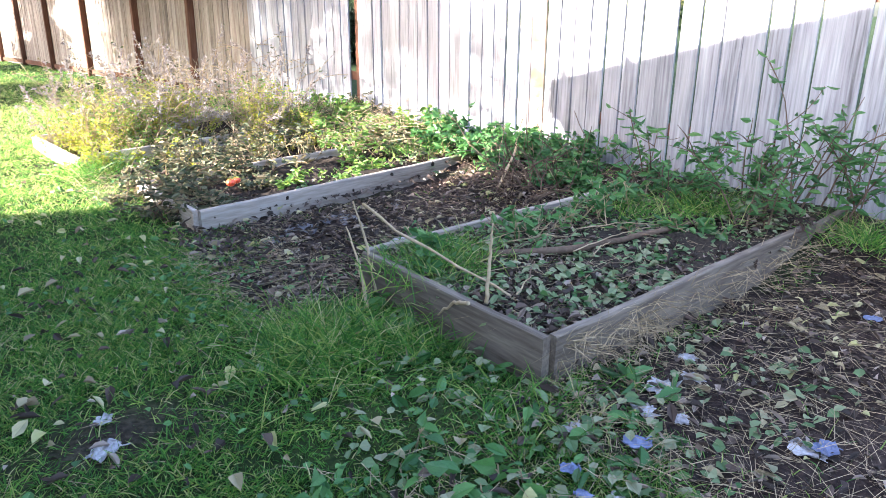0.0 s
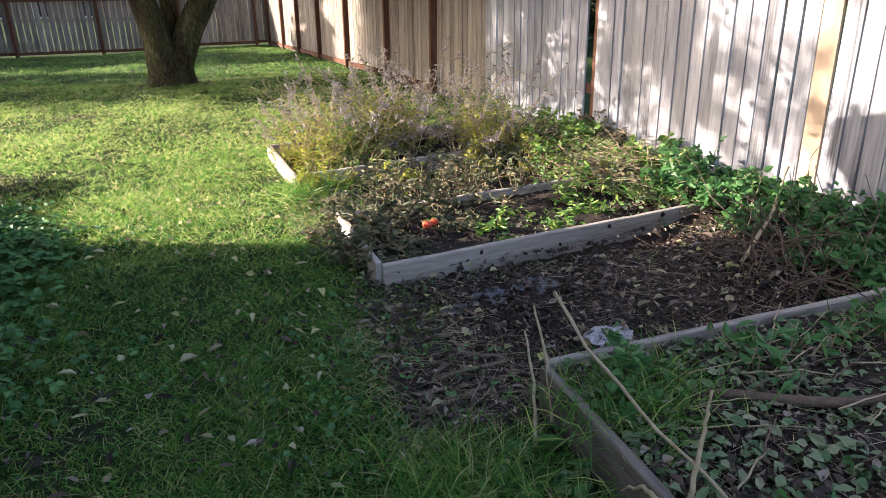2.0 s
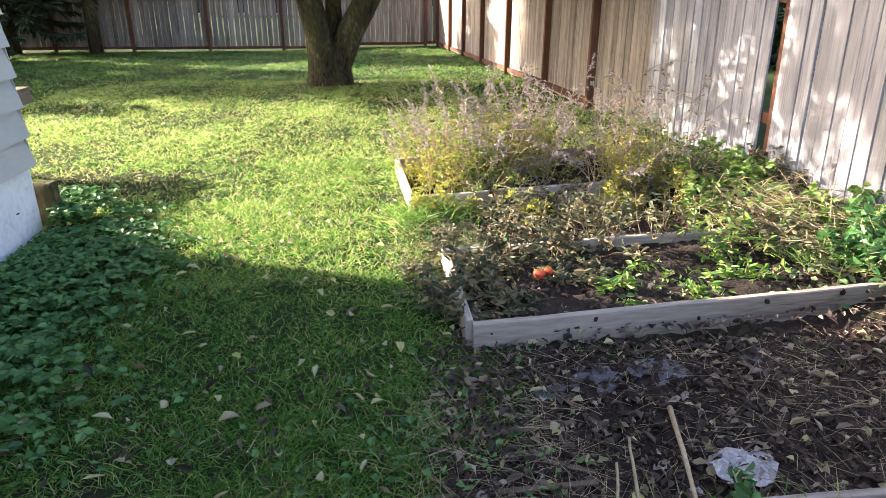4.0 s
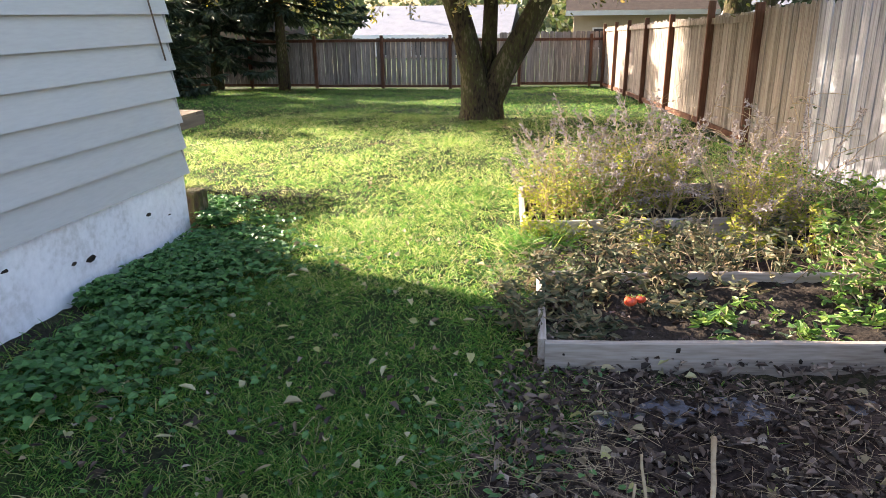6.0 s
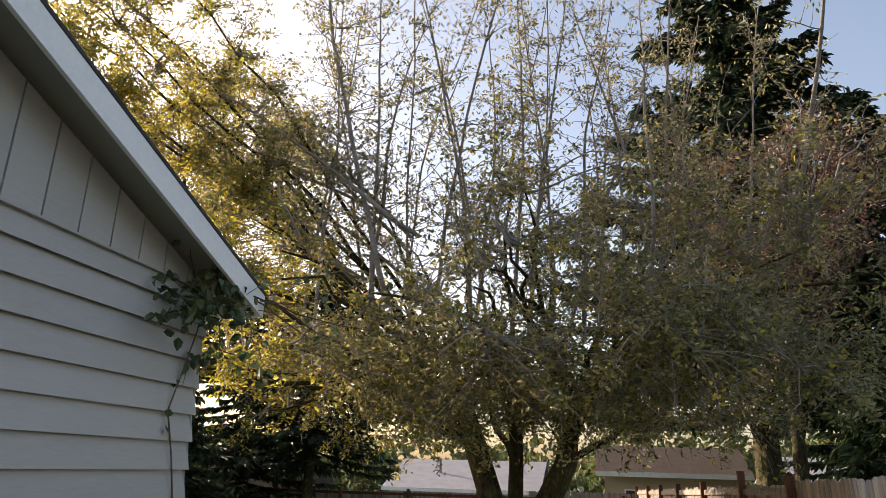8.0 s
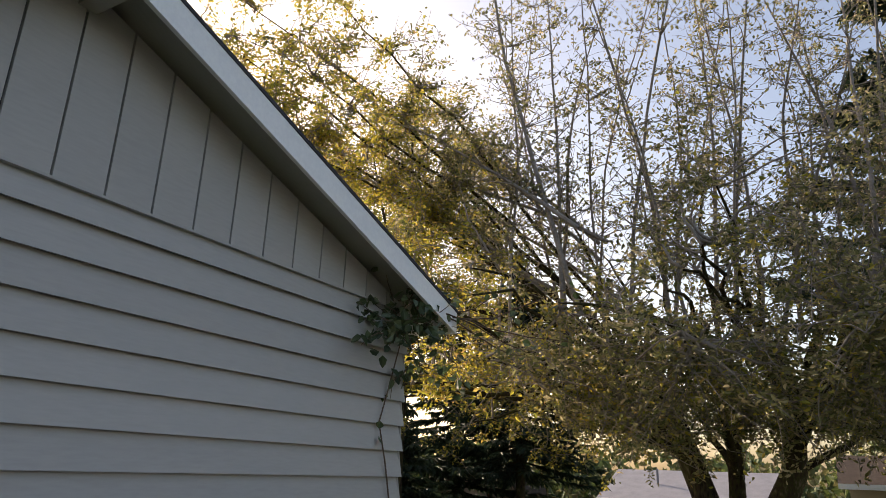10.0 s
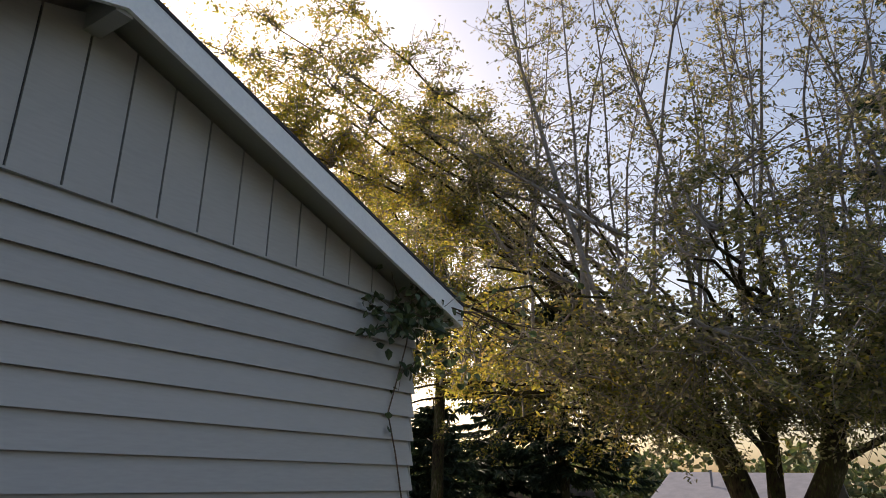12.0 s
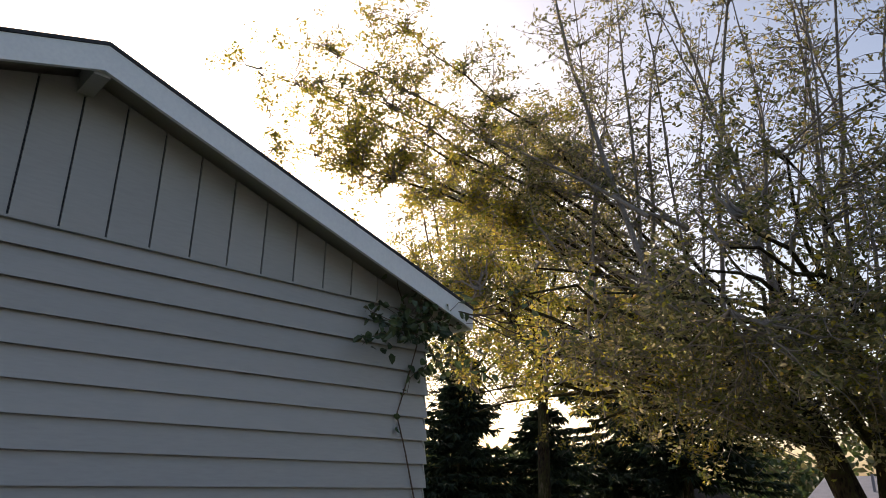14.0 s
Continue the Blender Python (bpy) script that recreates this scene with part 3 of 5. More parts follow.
# ---- main tree ----
def tree(name, label, stems, limbs, targets, leaf_sets, shoots=(), bark=M_BARK, twigs_each=4, spray=0.11, tufts=1):
    """Stems and limbs as tapered tubes; fine branches from the nearest limb to each target; leaves round their outer ends."""
    t = tagged(empty(name, stems[0][0][0]), label, "tree")
    off = np.array(stems[0][0][0], float)
    V, F = tube_arrays([(np.array(p) - off, r) for p, r in stems], 12)
    link_mesh("trunk", V, F, bark, t, True)
    for p, r in limbs:
        V, F = tube_arrays([(p - off, r)], 7)
        link_mesh("limb", V, F, bark, t, True)
    nodes_ = np.concatenate([p[len(p) // 3:] for p, r in limbs])
    twigs, LP = [], []
    for q in targets:
        d2 = ((nodes_ - q) ** 2).sum(1) + 2.0 * np.maximum(0, nodes_[:, 2] - q[2] + 0.2) ** 2
        a = nodes_[np.argmin(d2)]
        s_ = np.linspace(0, 1, 7)[:, None]
        mid = (a + q) / 2 + rng.normal(size=3) * 0.12 * np.linalg.norm(q - a) + np.array([0, 0, 0.12 * np.linalg.norm(q - a)])
        line = (1 - s_) ** 2 * a + 2 * s_ * (1 - s_) * mid + s_ ** 2 * q + rng.normal(size=(7, 3)) * 0.03
        twigs.append((line - off, np.linspace(0.02, 0.004, 7)))
        for _ in range(twigs_each):
            b = line[rng.integers(2, 7)]
            w = wander(b, unit(q - a + 0.3) + 0.9 * rng.normal(size=3), rng.uniform(0.35, 1.0), 4, 0.25, 0.06)
            twigs.append((w - off, np.linspace(0.007, 0.0025, 5)))
            LP.append(w)
        LP.append(line[3:])
    V, F = tube_arrays(twigs, 4)
    tagged(link_mesh("twig_growth", V, F, M_TWIG, t, True), kind="stuff")
    LP = np.concatenate(LP)
    for nm, mat, count, size, test in leaf_sets:
        pts = LP[test(LP)]
        if len(pts) == 0:
            continue
        pts = pts[rng.permutation(len(pts))[:max(1, len(pts) // tufts)]]
        P = pts[rng.integers(0, len(pts), count)] + rng.normal(size=(count, 3)) * spray
        D = ways(count, -0.95, 0.35)
        V, F = leaf_arrays(P - off, D, size * rng.uniform(0.55, 1.35, count), size * 0.5 * rng.uniform(0.6, 1.2, count))
        link_mesh(nm, V, F, mat, t)
    # upright shoots: each a limb with rising side branches and a thin scatter of hanging leaves
    fine, SP = [], []
    for foot, aim, length, thick in shoots:
        w = wander(foot, aim, length, 14, 0.045)
        V, F = tube_arrays([(w - off, np.linspace(thick, 0.006, 15))], 6)
        link_mesh("shoot", V, F, M_TWIG, t, True)
        for _ in range(int(4.2 * length)):
            i = rng.integers(2, 14)
            a = rng.uniform(0, 6.28)
            u = wander(w[i], (math.cos(a), math.sin(a), rng.uniform(0.2, 1.1)), rng.uniform(0.45, 1.5) * (1.15 - i / 18), 6, 0.16)
            fine.append((u - off, np.linspace(0.011, 0.003, 7)))
            SP.append(u[3:])
            for _ in range(3):
                b = wander(u[rng.integers(1, 6)], (rng.normal(), rng.normal(), rng.uniform(-0.3, 0.9)), rng.uniform(0.2, 0.55), 4, 0.2)
                fine.append((b - off, np.linspace(0.005, 0.002, 5)))
                SP.append(b[1:])
    if fine:
        V, F = tube_arrays(fine, 4)
        tagged(link_mesh("shoot_growth", V, F, M_TWIG, t, True), kind="stuff")
        SP = np.concatenate(SP)
        n = int(len(SP) * 1.15)
        P = SP[rng.integers(0, len(SP), n)] + rng.normal(size=(n, 3)) * 0.035
        V, F = leaf_arrays(P - off, ways(n, -1.0, -0.1), 0.075 * rng.uniform(0.6, 1.3, n), 0.036 * rng.uniform(0.7, 1.2, n))
        link_mesh("shoot_leaves", V, F, M_TREE_G, t)
    return t


def cloud(n, centre, radii, hollow=0.45):
    d = ways(n)
    r = rng.uniform(hollow ** 3, 1, n) ** (1 / 3)
    return np.array(centre) + d * r[:, None] * np.array(radii)


def main_tree():
    b = np.array([1.25, 15.3, -0.3])
    stems = [
        ([b, b + (-0.05, 0, 0.35), b + (-0.12, 0, 0.9), b + (-0.3, 0, 1.6), b + (-0.55, 0, 2.35), b + (-0.7, -0.1, 2.9)], [0.42, 0.30, 0.24, 0.21, 0.2, 0.17]),
        ([b + (0.12, 0, 0), b + (0.16, 0.05, 0.4), b + (0.42, 0.1, 0.95), b + (0.75, 0.1, 1.5), b + (1.05, 0.1, 2.1), b + (1.15, 0.1, 2.9)], [0.36, 0.27, 0.24, 0.22, 0.2, 0.16]),
        ([b + (0.05, 0.2, 0.2), b + (0.12, 0.25, 1.0), b + (0.15, 0.3, 2.0), b + (0.15, 0.35, 3.2)], [0.2, 0.15, 0.13, 0.11]),
    ]
    limbs = []
    tips = cloud(34, (1.2, 13.8, 3.9), (5.3, 4.8, 2.4), 0.75)
    tips = tips[tips[:, 2] > 2.3]
    extra = np.array([[-4.6, 12.8, 2.7], [-3.4, 11.6, 2.9], [-2.6, 13.5, 2.4], [5.8, 12.6, 3.0], [6.4, 11.6, 3.9], [4.2, 10.4, 3.2], [1.8, 9.8, 3.1], [-0.6, 10.2, 3.0], [-3.6, 10.6, 4.6], [-1.8, 9.9, 4.0], [3.6, 10.0, 3.2], [0.6, 9.6, 3.4], [1.4, 9.2, 3.2], [-0.4, 9.4, 3.7], [2.0, 9.4, 3.9], [-0.8, 10.0, 4.2]])
    for q in np.concatenate([tips, extra]):
        k = 0 if q[0] < 0.6 else 1
        if abs(q[0] - 1.2) < 1.2 and rng.random() < 0.5:
            k = 2
        a = np.array(stems[k][0][-1 if rng.random() < 0.6 else -2])
        s_ = np.linspace(0, 1, 10)[:, None]
        mid = (a + q) / 2 + np.array([0, 0, 0.16 * np.linalg.norm(q - a)]) + rng.normal(size=3) * 0.25
        line = (1 - s_) ** 2 * a + 2 * s_ * (1 - s_) * mid + s_ ** 2 * q + rng.normal(size=(10, 3)) * 0.05
        line[0] = a
        limbs.append((line, np.linspace(0.07, 0.012, 10)))
    T = np.concatenate([cloud(190, (1.1, 14.0, 4.4), (5.6, 5.0, 3.0), 0.6), cloud(150, (-3.4, 12.9, 5.1), (2.4, 2.6, 3.0), 0.2), cloud(120, (5.0, 12.0, 4.1), (2.7, 2.3, 2.3), 0.1),
                        cloud(22, (-3.1, 10.7, 4.8), (2.4, 1.9, 1.5), 0.0), cloud(250, (1.4, 13.4, 2.9), (5.6, 3.6, 1.1), 0.1), cloud(110, (2.6, 10.9, 3.0), (3.4, 1.5, 0.9), 0.0),
                        cloud(26, (1.4, 9.9, 3.6), (2.5, 1.3, 1.1), 0.0), cloud(30, (4.4, 10.4, 3.5), (1.7, 1.6, 1.2), 0.0),
                        cloud(190, (-3.5, 17.4, 3.2), (3.4, 1.7, 1.6), 0.0), cloud(70, (1.2, 13.4, 2.5), (2.3, 1.2, 0.5), 0.0), cloud(60, (3.0, 17.2, 3.1), (3.2, 1.6, 1.2), 0.0)])
    under = 2.0 + 0.22 * np.sin(T[:, 0] * 1.3) * np.sin(T[:, 1] * 0.9)
    T = T[T[:, 2] > under]
    gap = np.sin(T[:, 0] * 1.9 + 1) * np.sin(T[:, 1] * 1.4) * np.sin(T[:, 2] * 2.1 + 0.5)
    T = T[gap > -0.2]
    # crown cut away wherever its shadow would land on the lawn, to keep that sunlit
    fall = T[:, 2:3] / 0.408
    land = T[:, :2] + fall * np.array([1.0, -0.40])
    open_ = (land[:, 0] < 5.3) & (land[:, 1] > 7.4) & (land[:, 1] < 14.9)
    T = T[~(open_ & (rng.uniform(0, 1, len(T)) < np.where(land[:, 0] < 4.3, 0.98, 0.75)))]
    over = np.concatenate([cloud(16, (-3.4, 10.0, 5.1), (2.4, 1.2, 1.1), 0.0), cloud(22, (-3.4, 9.3, 7.0), (1.3, 0.7, 1.2), 0.0), cloud(10, (-2.0, 10.2, 4.5), (1.2, 0.6, 0.5), 0.0)])
    # long boughs arching over the roof
    for tip in ((-5.2, 8.3, 7.4), (-5.7, 8.4, 8.6), (-5.0, 8.5, 6.9), (-4.6, 8.5, 8.9), (-4.2, 8.7, 7.9), (-3.6, 9.2, 9.2)):
        a, q, s_ = np.array(stems[0][0][-1]), np.array(tip), np.linspace(0, 1, 14)[:, None]
        line = a + (q - a) * s_ + np.array([0, 0, 2.6]) * s_ * (1 - s_) + rng.normal(size=(14, 3)) * 0.05
        limbs.append((line, np.linspace(0.05, 0.006, 14)))
        for b in line[7:]:
            over = np.concatenate([over, b + np.array([0, 0, -0.12]) + rng.normal(size=(3, 3)) * np.array([0.28, 0.25, 0.2])])
    T = np.concatenate([T, over])
    shoots = []
    for k in range(30):
        foot = np.array([-1.4 + 6.6 * (k + rng.uniform(0, 1)) / 30, rng.uniform(11.4, 15.0), rng.uniform(2.8, 3.8)])
        shoots.append((foot, (0.1 * rng.normal() + 0.03 * (foot[0] - 1.5), 0.1 * rng.normal(), 1), rng.uniform(5.2, 8.6), rng.uniform(0.025, 0.05)))
    for k in range(7):
        shoots.append((np.array([rng.uniform(-0.8, 1.2), rng.uniform(11.0, 13.5), rng.uniform(4.2, 5.2)]), (-0.8 + 0.2 * rng.normal(), -0.1, 0.7), rng.uniform(3.5, 5.5), 0.035))
    side = lambda p: p[:, 0] + 0.25 * (p[:, 2] - 4) + 0.8 * np.sin(p[:, 1] * 2.3 + p[:, 2])
    tree("apple_tree", "old spreading fruit tree with forked mossy trunk and turning leaves", stems, limbs, T,
         [("crown", M_TREE_G, 60000, 0.078, lambda p: side(p) > -1.9), ("yellow_leaves", M_TREE_Y, 37000, 0.08, lambda p: side(p) < -0.8),
          ("yellow_leaves", M_TREE_Y, 6000, 0.085, lambda p: side(p) > -1.0)], shoots, twigs_each=5, spray=0.07, tufts=5)


main_tree()


# ---- trees beyond the fences ----
def conifer(name, label, base, height, spread, mat, tiers=40, droop=0.25, spray=0.28, bare=0.12, lean=0.0, dense=1.0):
    t = tagged(empty(name, base), label, "tree")
    V, F = tube_arrays([(np.array([[0, 0, -0.3], [0, 0, height * 0.5], [0, 0, height]]), [0.05 + height * 0.018, height * 0.01, 0.02])], 9)
    link_mesh("trunk", V, F, M_BARK, t, True)
    lines, P, D = [], [], []
    for i in range(tiers):
        f = bare + (1 - bare) * i / tiers
        z = f * height
        r = spread * (1 - f) ** 0.75 + 0.25
        for j in range(9):
            a = rng.uniform(0, 2 * np.pi)
            rr = r * rng.uniform(0.6, 1.15)
            s_ = np.linspace(0, 1, 6)[:, None]
            d = np.array([np.cos(a), np.sin(a), 0])
            line = np.array([0, 0, z]) + d * rr * s_ + np.array([0, 0, 1]) * (-droop * rr * s_ ** 1.3 + 0.2 * rr * s_ ** 3)
            lines.append((line, np.linspace(0.03, 0.006, 6)))
            n = int((18 + 26 * rr) * dense)
            u = rng.uniform(0.15, 1, n)
            idx = np.minimum((u * 5).astype(int), 4)
            fr = (u * 5 - idx)[:, None]
            pts = line[idx] * (1 - fr) + line[idx + 1] * fr
            side = np.array([-d[1], d[0], 0]) * rng.choice([-1, 1], n)[:, None]
            P.append(pts)
            D.append(d * 0.7 + side * rng.uniform(0.2, 1, n)[:, None] + np.array([0, 0, -0.35]) + 0.25 * rng.normal(size=(n, 3)))
    V, F = tube_arrays(lines, 3)
    tagged(link_mesh("branchwork", V, F, M_BARK, t), kind="stuff")
    P, D = np.concatenate(P), np.concatenate(D)
    n = len(P)
    V, F = leaf_arrays(P, D, spray * rng.uniform(0.6, 1.3, n), spray * 0.3, 0.2, np.tile([0, 0, 1.0], (n, 1)))
    link_mesh("needles", V, F, mat, t)
    return t


def broadleaf(name, label, base, height, radii, mat, count, size, trunk=0.2, low=0.35):
    b = np.array(base, float)
    c = b + (0, 0, height * (low + (1 - low) / 2))
    stems = [([b + (0, 0, -0.3), b + (0.05, 0, height * 0.2), b + (0.1, 0.05, height * 0.45), b + (0.05, 0, height * 0.8)], [trunk, trunk * 0.8, trunk * 0.6, 0.03])]
    limbs = []
    for q in cloud(16, c, radii, 0.7):
        a = np.array(stems[0][0][2]) * 0.6 + np.array(stems[0][0][1]) * 0.4 if rng.random() < 0.5 else np.array(stems[0][0][2])
        s_ = np.linspace(0, 1, 7)[:, None]
        limbs.append((a + (q - a) * s_ + np.array([0, 0, 0.5]) * s_ * (1 - s_) + rng.normal(size=(7, 3)) * 0.05, np.linspace(trunk * 0.4, 0.015, 7)))
    T = cloud(int(40 + 8 * radii[0] * radii[2]), c, radii, 0.3)
    return tree(name, label, stems, limbs, T, [("crown", mat, count, size, lambda p: p[:, 2] > -99)])


conifer("spruce", "tall dark spruce behind the board fence", (8.4, 29, -1.0), 25.0, 8.8, M_CONIFER, 34, 0.28, 0.5, 0.2, dense=1.5)
conifer("spruce", "tall dark spruce behind the board fence", (14.5, 34, -1.0), 20.0, 5.0, M_CONIFER, 34, 0.3, 0.5, 0.14)
conifer("cedar", "dark cedar with low drooping boughs at the back fence", (-6.9, 25.6, -0.9), 10.0, 3.7, M_CONIFER, 28, 0.36, 0.32, 0.27)
conifer("cedar", "dark cedar with low drooping boughs at the back fence", (-9.6, 26.0, -0.9), 10.0, 3.6, M_CONIFER, 26, 0.3, 0.34, 0.12)
for x, y, h in ((-10.6, 18.6, 5.2), (-13.2, 17.2, 5.6), (-12.2, 20.4, 6.5), (-15.5, 19.5, 6.5), (-9.4, 21.2, 4.6)):
    conifer("cedar", "low dark cedar beyond the house corner", (x, y, -0.7), h, 2.2, M_CONIFER, 22, 0.25, 0.3, 0.03)
for x, y, h in ((9.2, 20.5, 7.5), (10.4, 19.6, 8.0), (11.4, 18.4, 7.2)):
    conifer("arborvitae", "dark green columnar hedge tree behind the fence", (x, y, -0.6), h, 1.15, M_CEDAR, 30, -0.35, 0.28, 0.02)
broadleaf("plum_tree", "small tree with russet leaves behind the fence", (7.4, 21.0, -0.7), 12.5, (3.3, 2.6, 3.6), M_RED, 17000, 0.13)
broadleaf("alder", "slender tree with pale bark behind the fence", (7.4, 24.5, -0.8), 9.0, (1.8, 1.8, 2.6), M_TREE_G, 6000, 0.11, 0.26, 0.5)
broadleaf("alder", "slender tree with pale bark behind the fence", (8.5, 25.5, -0.8), 10.0, (1.8, 1.8, 2.6), M_TREE_G, 6000, 0.11, 0.24, 0.5)
broadleaf("birch", "tall thin tree with yellow-green leaves beyond the house", (-7.6, 18.8, -0.6), 14.5, (3.6, 2.6, 5.2), M_TREE_Y, 24000, 0.12, 0.2, 0.2)
broadleaf("birch", "tall thin tree with yellow-green leaves beyond the house", (-12.5, 20.5, -0.8), 14.5, (3.4, 2.8, 6.0), M_TREE_G, 16000, 0.13, 0.2, 0.25)


def far_woods():
    P = []
    for i in range(70):
        a = rng.uniform(-1.25, 1.0)
        r = rng.uniform(58, 80)
        c = np.array([2 + r * math.sin(a), 2 + r * math.cos(a), rng.uniform(0.2, 2.2)])
        P.append(cloud(420, c, (4.2, 4.2, rng.uniform(2.0, 4.2)), 0.6))
    P = np.concatenate(P)
    n = len(P)
    V, F = leaf_arrays(P, ways(n), 0.75 * rng.uniform(0.6, 1.4, n), 0.55)
    ob = link_mesh("far_trees", V, F, M_BGLEAF)
    tagged(ob, "distant bright autumn trees along the horizon", "trees", kind="stuff")


far_woods()


# ---- buildings beyond the back fence ----
def shed():
    t = tagged(empty("shed", (-11.4, 31.5, -1.2)), "dark garden shed with a rounded roof", "shed")
    arc = [(1.9 * math.cos(a), 1.9 + 1.15 * math.sin(a)) for a in np.linspace(0, math.pi, 13)]
    part("wall", prism([(-1.8, 0), (1.8, 0)] + [(u * 0.94, v - 0.06) for u, v in arc], "y", 0, 3), M_SHED, t)
    part("roof", prism(arc + [(u * 0.95, v - 0.05) for u, v in arc[::-1]], "y", -0.2, 3.2), M_BROWN_ROOF, t)
    part("door", box(-0.6, 0.6, -0.04, 0.0, 0.1, 1.9), M_DECK, t)


def neighbour(at, wide, deep, wall_z, ridge_z, wall, roof, label, turn=0.0, chimney=False):
    t = tagged(empty("neighbour_house", at), label, "house", "houses beyond the fence")
    t.rotation_euler = (0, 0, radians(turn))
    part("wall", box(0, wide, 0, deep, -0.5, wall_z), wall, t)
    part("roof", prism([(-0.5, wall_z - 0.12), (deep / 2, ridge_z), (deep + 0.5, wall_z - 0.12), (deep + 0.5, wall_z), (deep / 2, ridge_z + 0.14), (-0.5, wall_z)], "x", -0.4, wide + 0.4), roof, t)
    part("fascia", box(-0.4, wide + 0.4, -0.54, -0.505, wall_z - 0.2, wall_z + 0.02), M_WHITE, t)
    x = 0.9
    while x < wide - 1.2:
        w = part("window", box(x, x + 0.9, -0.03, 0.02, 1.0, 2.0), M_WHITE, t)
        part("pane", box(x + 0.07, x + 0.83, -0.045, -0.032, 1.07, 1.93), M_GLASS, w)
        x += 2.3
    if chimney:
        part("vent_pipe", box(wide * 0.3, wide * 0.3 + 0.12, deep * 0.22, deep * 0.22 + 0.12, wall_z, ridge_z + 0.2), M_PALE_ROOF, t)


shed()
neighbour((2.9, 38.0, -1.1), 6.2, 6.0, 2.75, 3.9, M_TAN_WALL, M_BROWN_ROOF, "beige house with a brown shingle roof behind the fence")
neighbour((-10.2, 46.0, -1.9), 9.0, 9.0, 2.3, 3.9, M_TAN_WALL, M_PALE_ROOF, "low house with a pale sunlit roof behind the fence", chimney=True)
neighbour((12.5, 44.0, -1.4), 10.0, 7.0, 2.6, 4.0, M_WHITE, M_PALE_ROOF, "white house behind the trees and fence")


# ---- deck step behind the house ----
def deck():
    t = tagged(empty("deck_step", (-1.0, 8.6, 0.03)), "low weathered wooden deck step at the house", "step")
    for i in range(6):
        part("deck_board", box(-2.4, 0, 0.15 * i, 0.15 * i + 0.14, 0.58, 0.615), M_DECK, t)
    part("rim", box(-2.4, -0.02, -0.04, 0.0, 0.47, 0.58), M_DECK, t)
    part("rim", box(-0.04, 0.0, 0.0, 0.9, 0.47, 0.58), M_DECK, t)
    for u in (-2.3, -1.1):
        for v in (0.05, 0.8):
            part("post", box(u, u + 0.09, v, v + 0.09, -0.3, 0.58), M_DECK, t)
    b = tagged(part("timber_block", box(-0.09, 0.05, 7.42, 7.54, -0.15, 0.3), M_BARK, None, bevel=0.012), "short dark upright timber against the foundation", "timber")


deck()


# ---- lawn ----
def in_bed(x, y):
    return ((x > 2.72) & (x < 5.4) & (y > 5.6) & (y < 6.8)) | ((x > 3.1) & (x < 5.9) & (y > 2.98) & (y < 4.35)) | ((x > 2.5) & (x < 5.1) & (y > 7.75) & (y < 9.2))


def lawn(n, y0, y1, size, x0, x1, mat=M_GRASS):
    x, y = rng.uniform(x0, x1, n), y0 + (y1 - y0) * rng.uniform(0, 1, n) ** 1.2
    keep = (rng.uniform(0, 1, n) > 0.97 * soil_mask(x, y)) & ~in_bed(x, y) & ~((x < 0.02) & (y < 7.4)) & (x < fence_x(y) - 0.05)
    patch = 0.5 + 0.5 * np.sin(2.1 * x + 0.7 * y) * np.sin(1.9 * y - 0.8 * x + 1)
    keep &= rng.uniform(0, 1, n) < 0.55 + 0.45 * patch
    keep &= rng.uniform(0, 1, n) < 0.45 + 0.55 * (np.sin(9 * x + 3 * np.sin(4 * y)) * np.sin(8 * y + 2 * np.sin(5 * x)) > -0.25)
    x, y, patch = x[keep], y[keep], patch[keep]
    P = np.stack([x, y, ground_z(x, y) - 0.005], 1)
    D = ways(len(x), 0.25, 0.95)
    L = size * rng.uniform(0.5, 1.3, len(x)) * (0.65 + 0.6 * patch)
    V, A, B = blade_arrays(P, D, L, size * 0.07)
    V, F = merge((V, A, B))
    ob = link_mesh("grass", V, F, mat)
    tagged(ob, "short green lawn grass with thin worn patches", "grass", kind="stuff")


lawn(230000, 1.0, 9.5, 0.07, -0.2, 5.6)
lawn(190000, 1.6, 6.6, 0.055, 0.3, 3.4)
# pale blades over the stretch of lawn that the sun reaches, to brighten it
lawn(170000, 6.4, 16.0, 0.06, -3.0, 5.2, M_GRASS_SUNLIT)
lawn(150000, 9.2, 27.3, 0.09, -9.0, 5.2)


def stuff(name, label, category, V, F, mat):
    return tagged(link_mesh(name, V, F, mat), label, category, kind="stuff")


def groundcover():
    n = 7000
    x = 0.06 + np.abs(rng.normal(0, 0.48, n))
    y = rng.uniform(4.4, 7.9, n)
    keep = rng.uniform(0, 1, n) < np.clip(0.15 + 0.5 * (y - 4.4), 0.1, 1) * np.clip(1.25 - x + 0.25 * np.sin(4 * y), 0, 1)
    keep &= ~((y < 5.9) & (x < 0.35))
    x = np.where(y > 7.45, x - 0.35, x)
    x, y = x[keep], y[keep]
    n = len(x)
    h = rng.uniform(0.03, 0.12, n) + np.where((y > 7.3) & (x < 0.3), 0.1, 0)
    P = np.stack([x, y, ground_z(x, y) + h], 1)
    arrays = []
    for k in range(3):
        a = rng.uniform(0, 6.28, n) if k == 0 else a + 2.09
        D = np.stack([np.cos(a), np.sin(a), 0.15 * rng.normal(size=n)], 1)
        arrays.append(leaf_arrays(P, D, 0.045 * rng.uniform(0.7, 1.3, n), 0.042, 0.12, np.tile([0, 0, 1.0], (n, 1))))
    V, F = merge(*arrays)
    stuff("groundcover", "dense three-lobed green groundcover against the foundation", "groundcover", V, F, M_CLOVER)


groundcover()


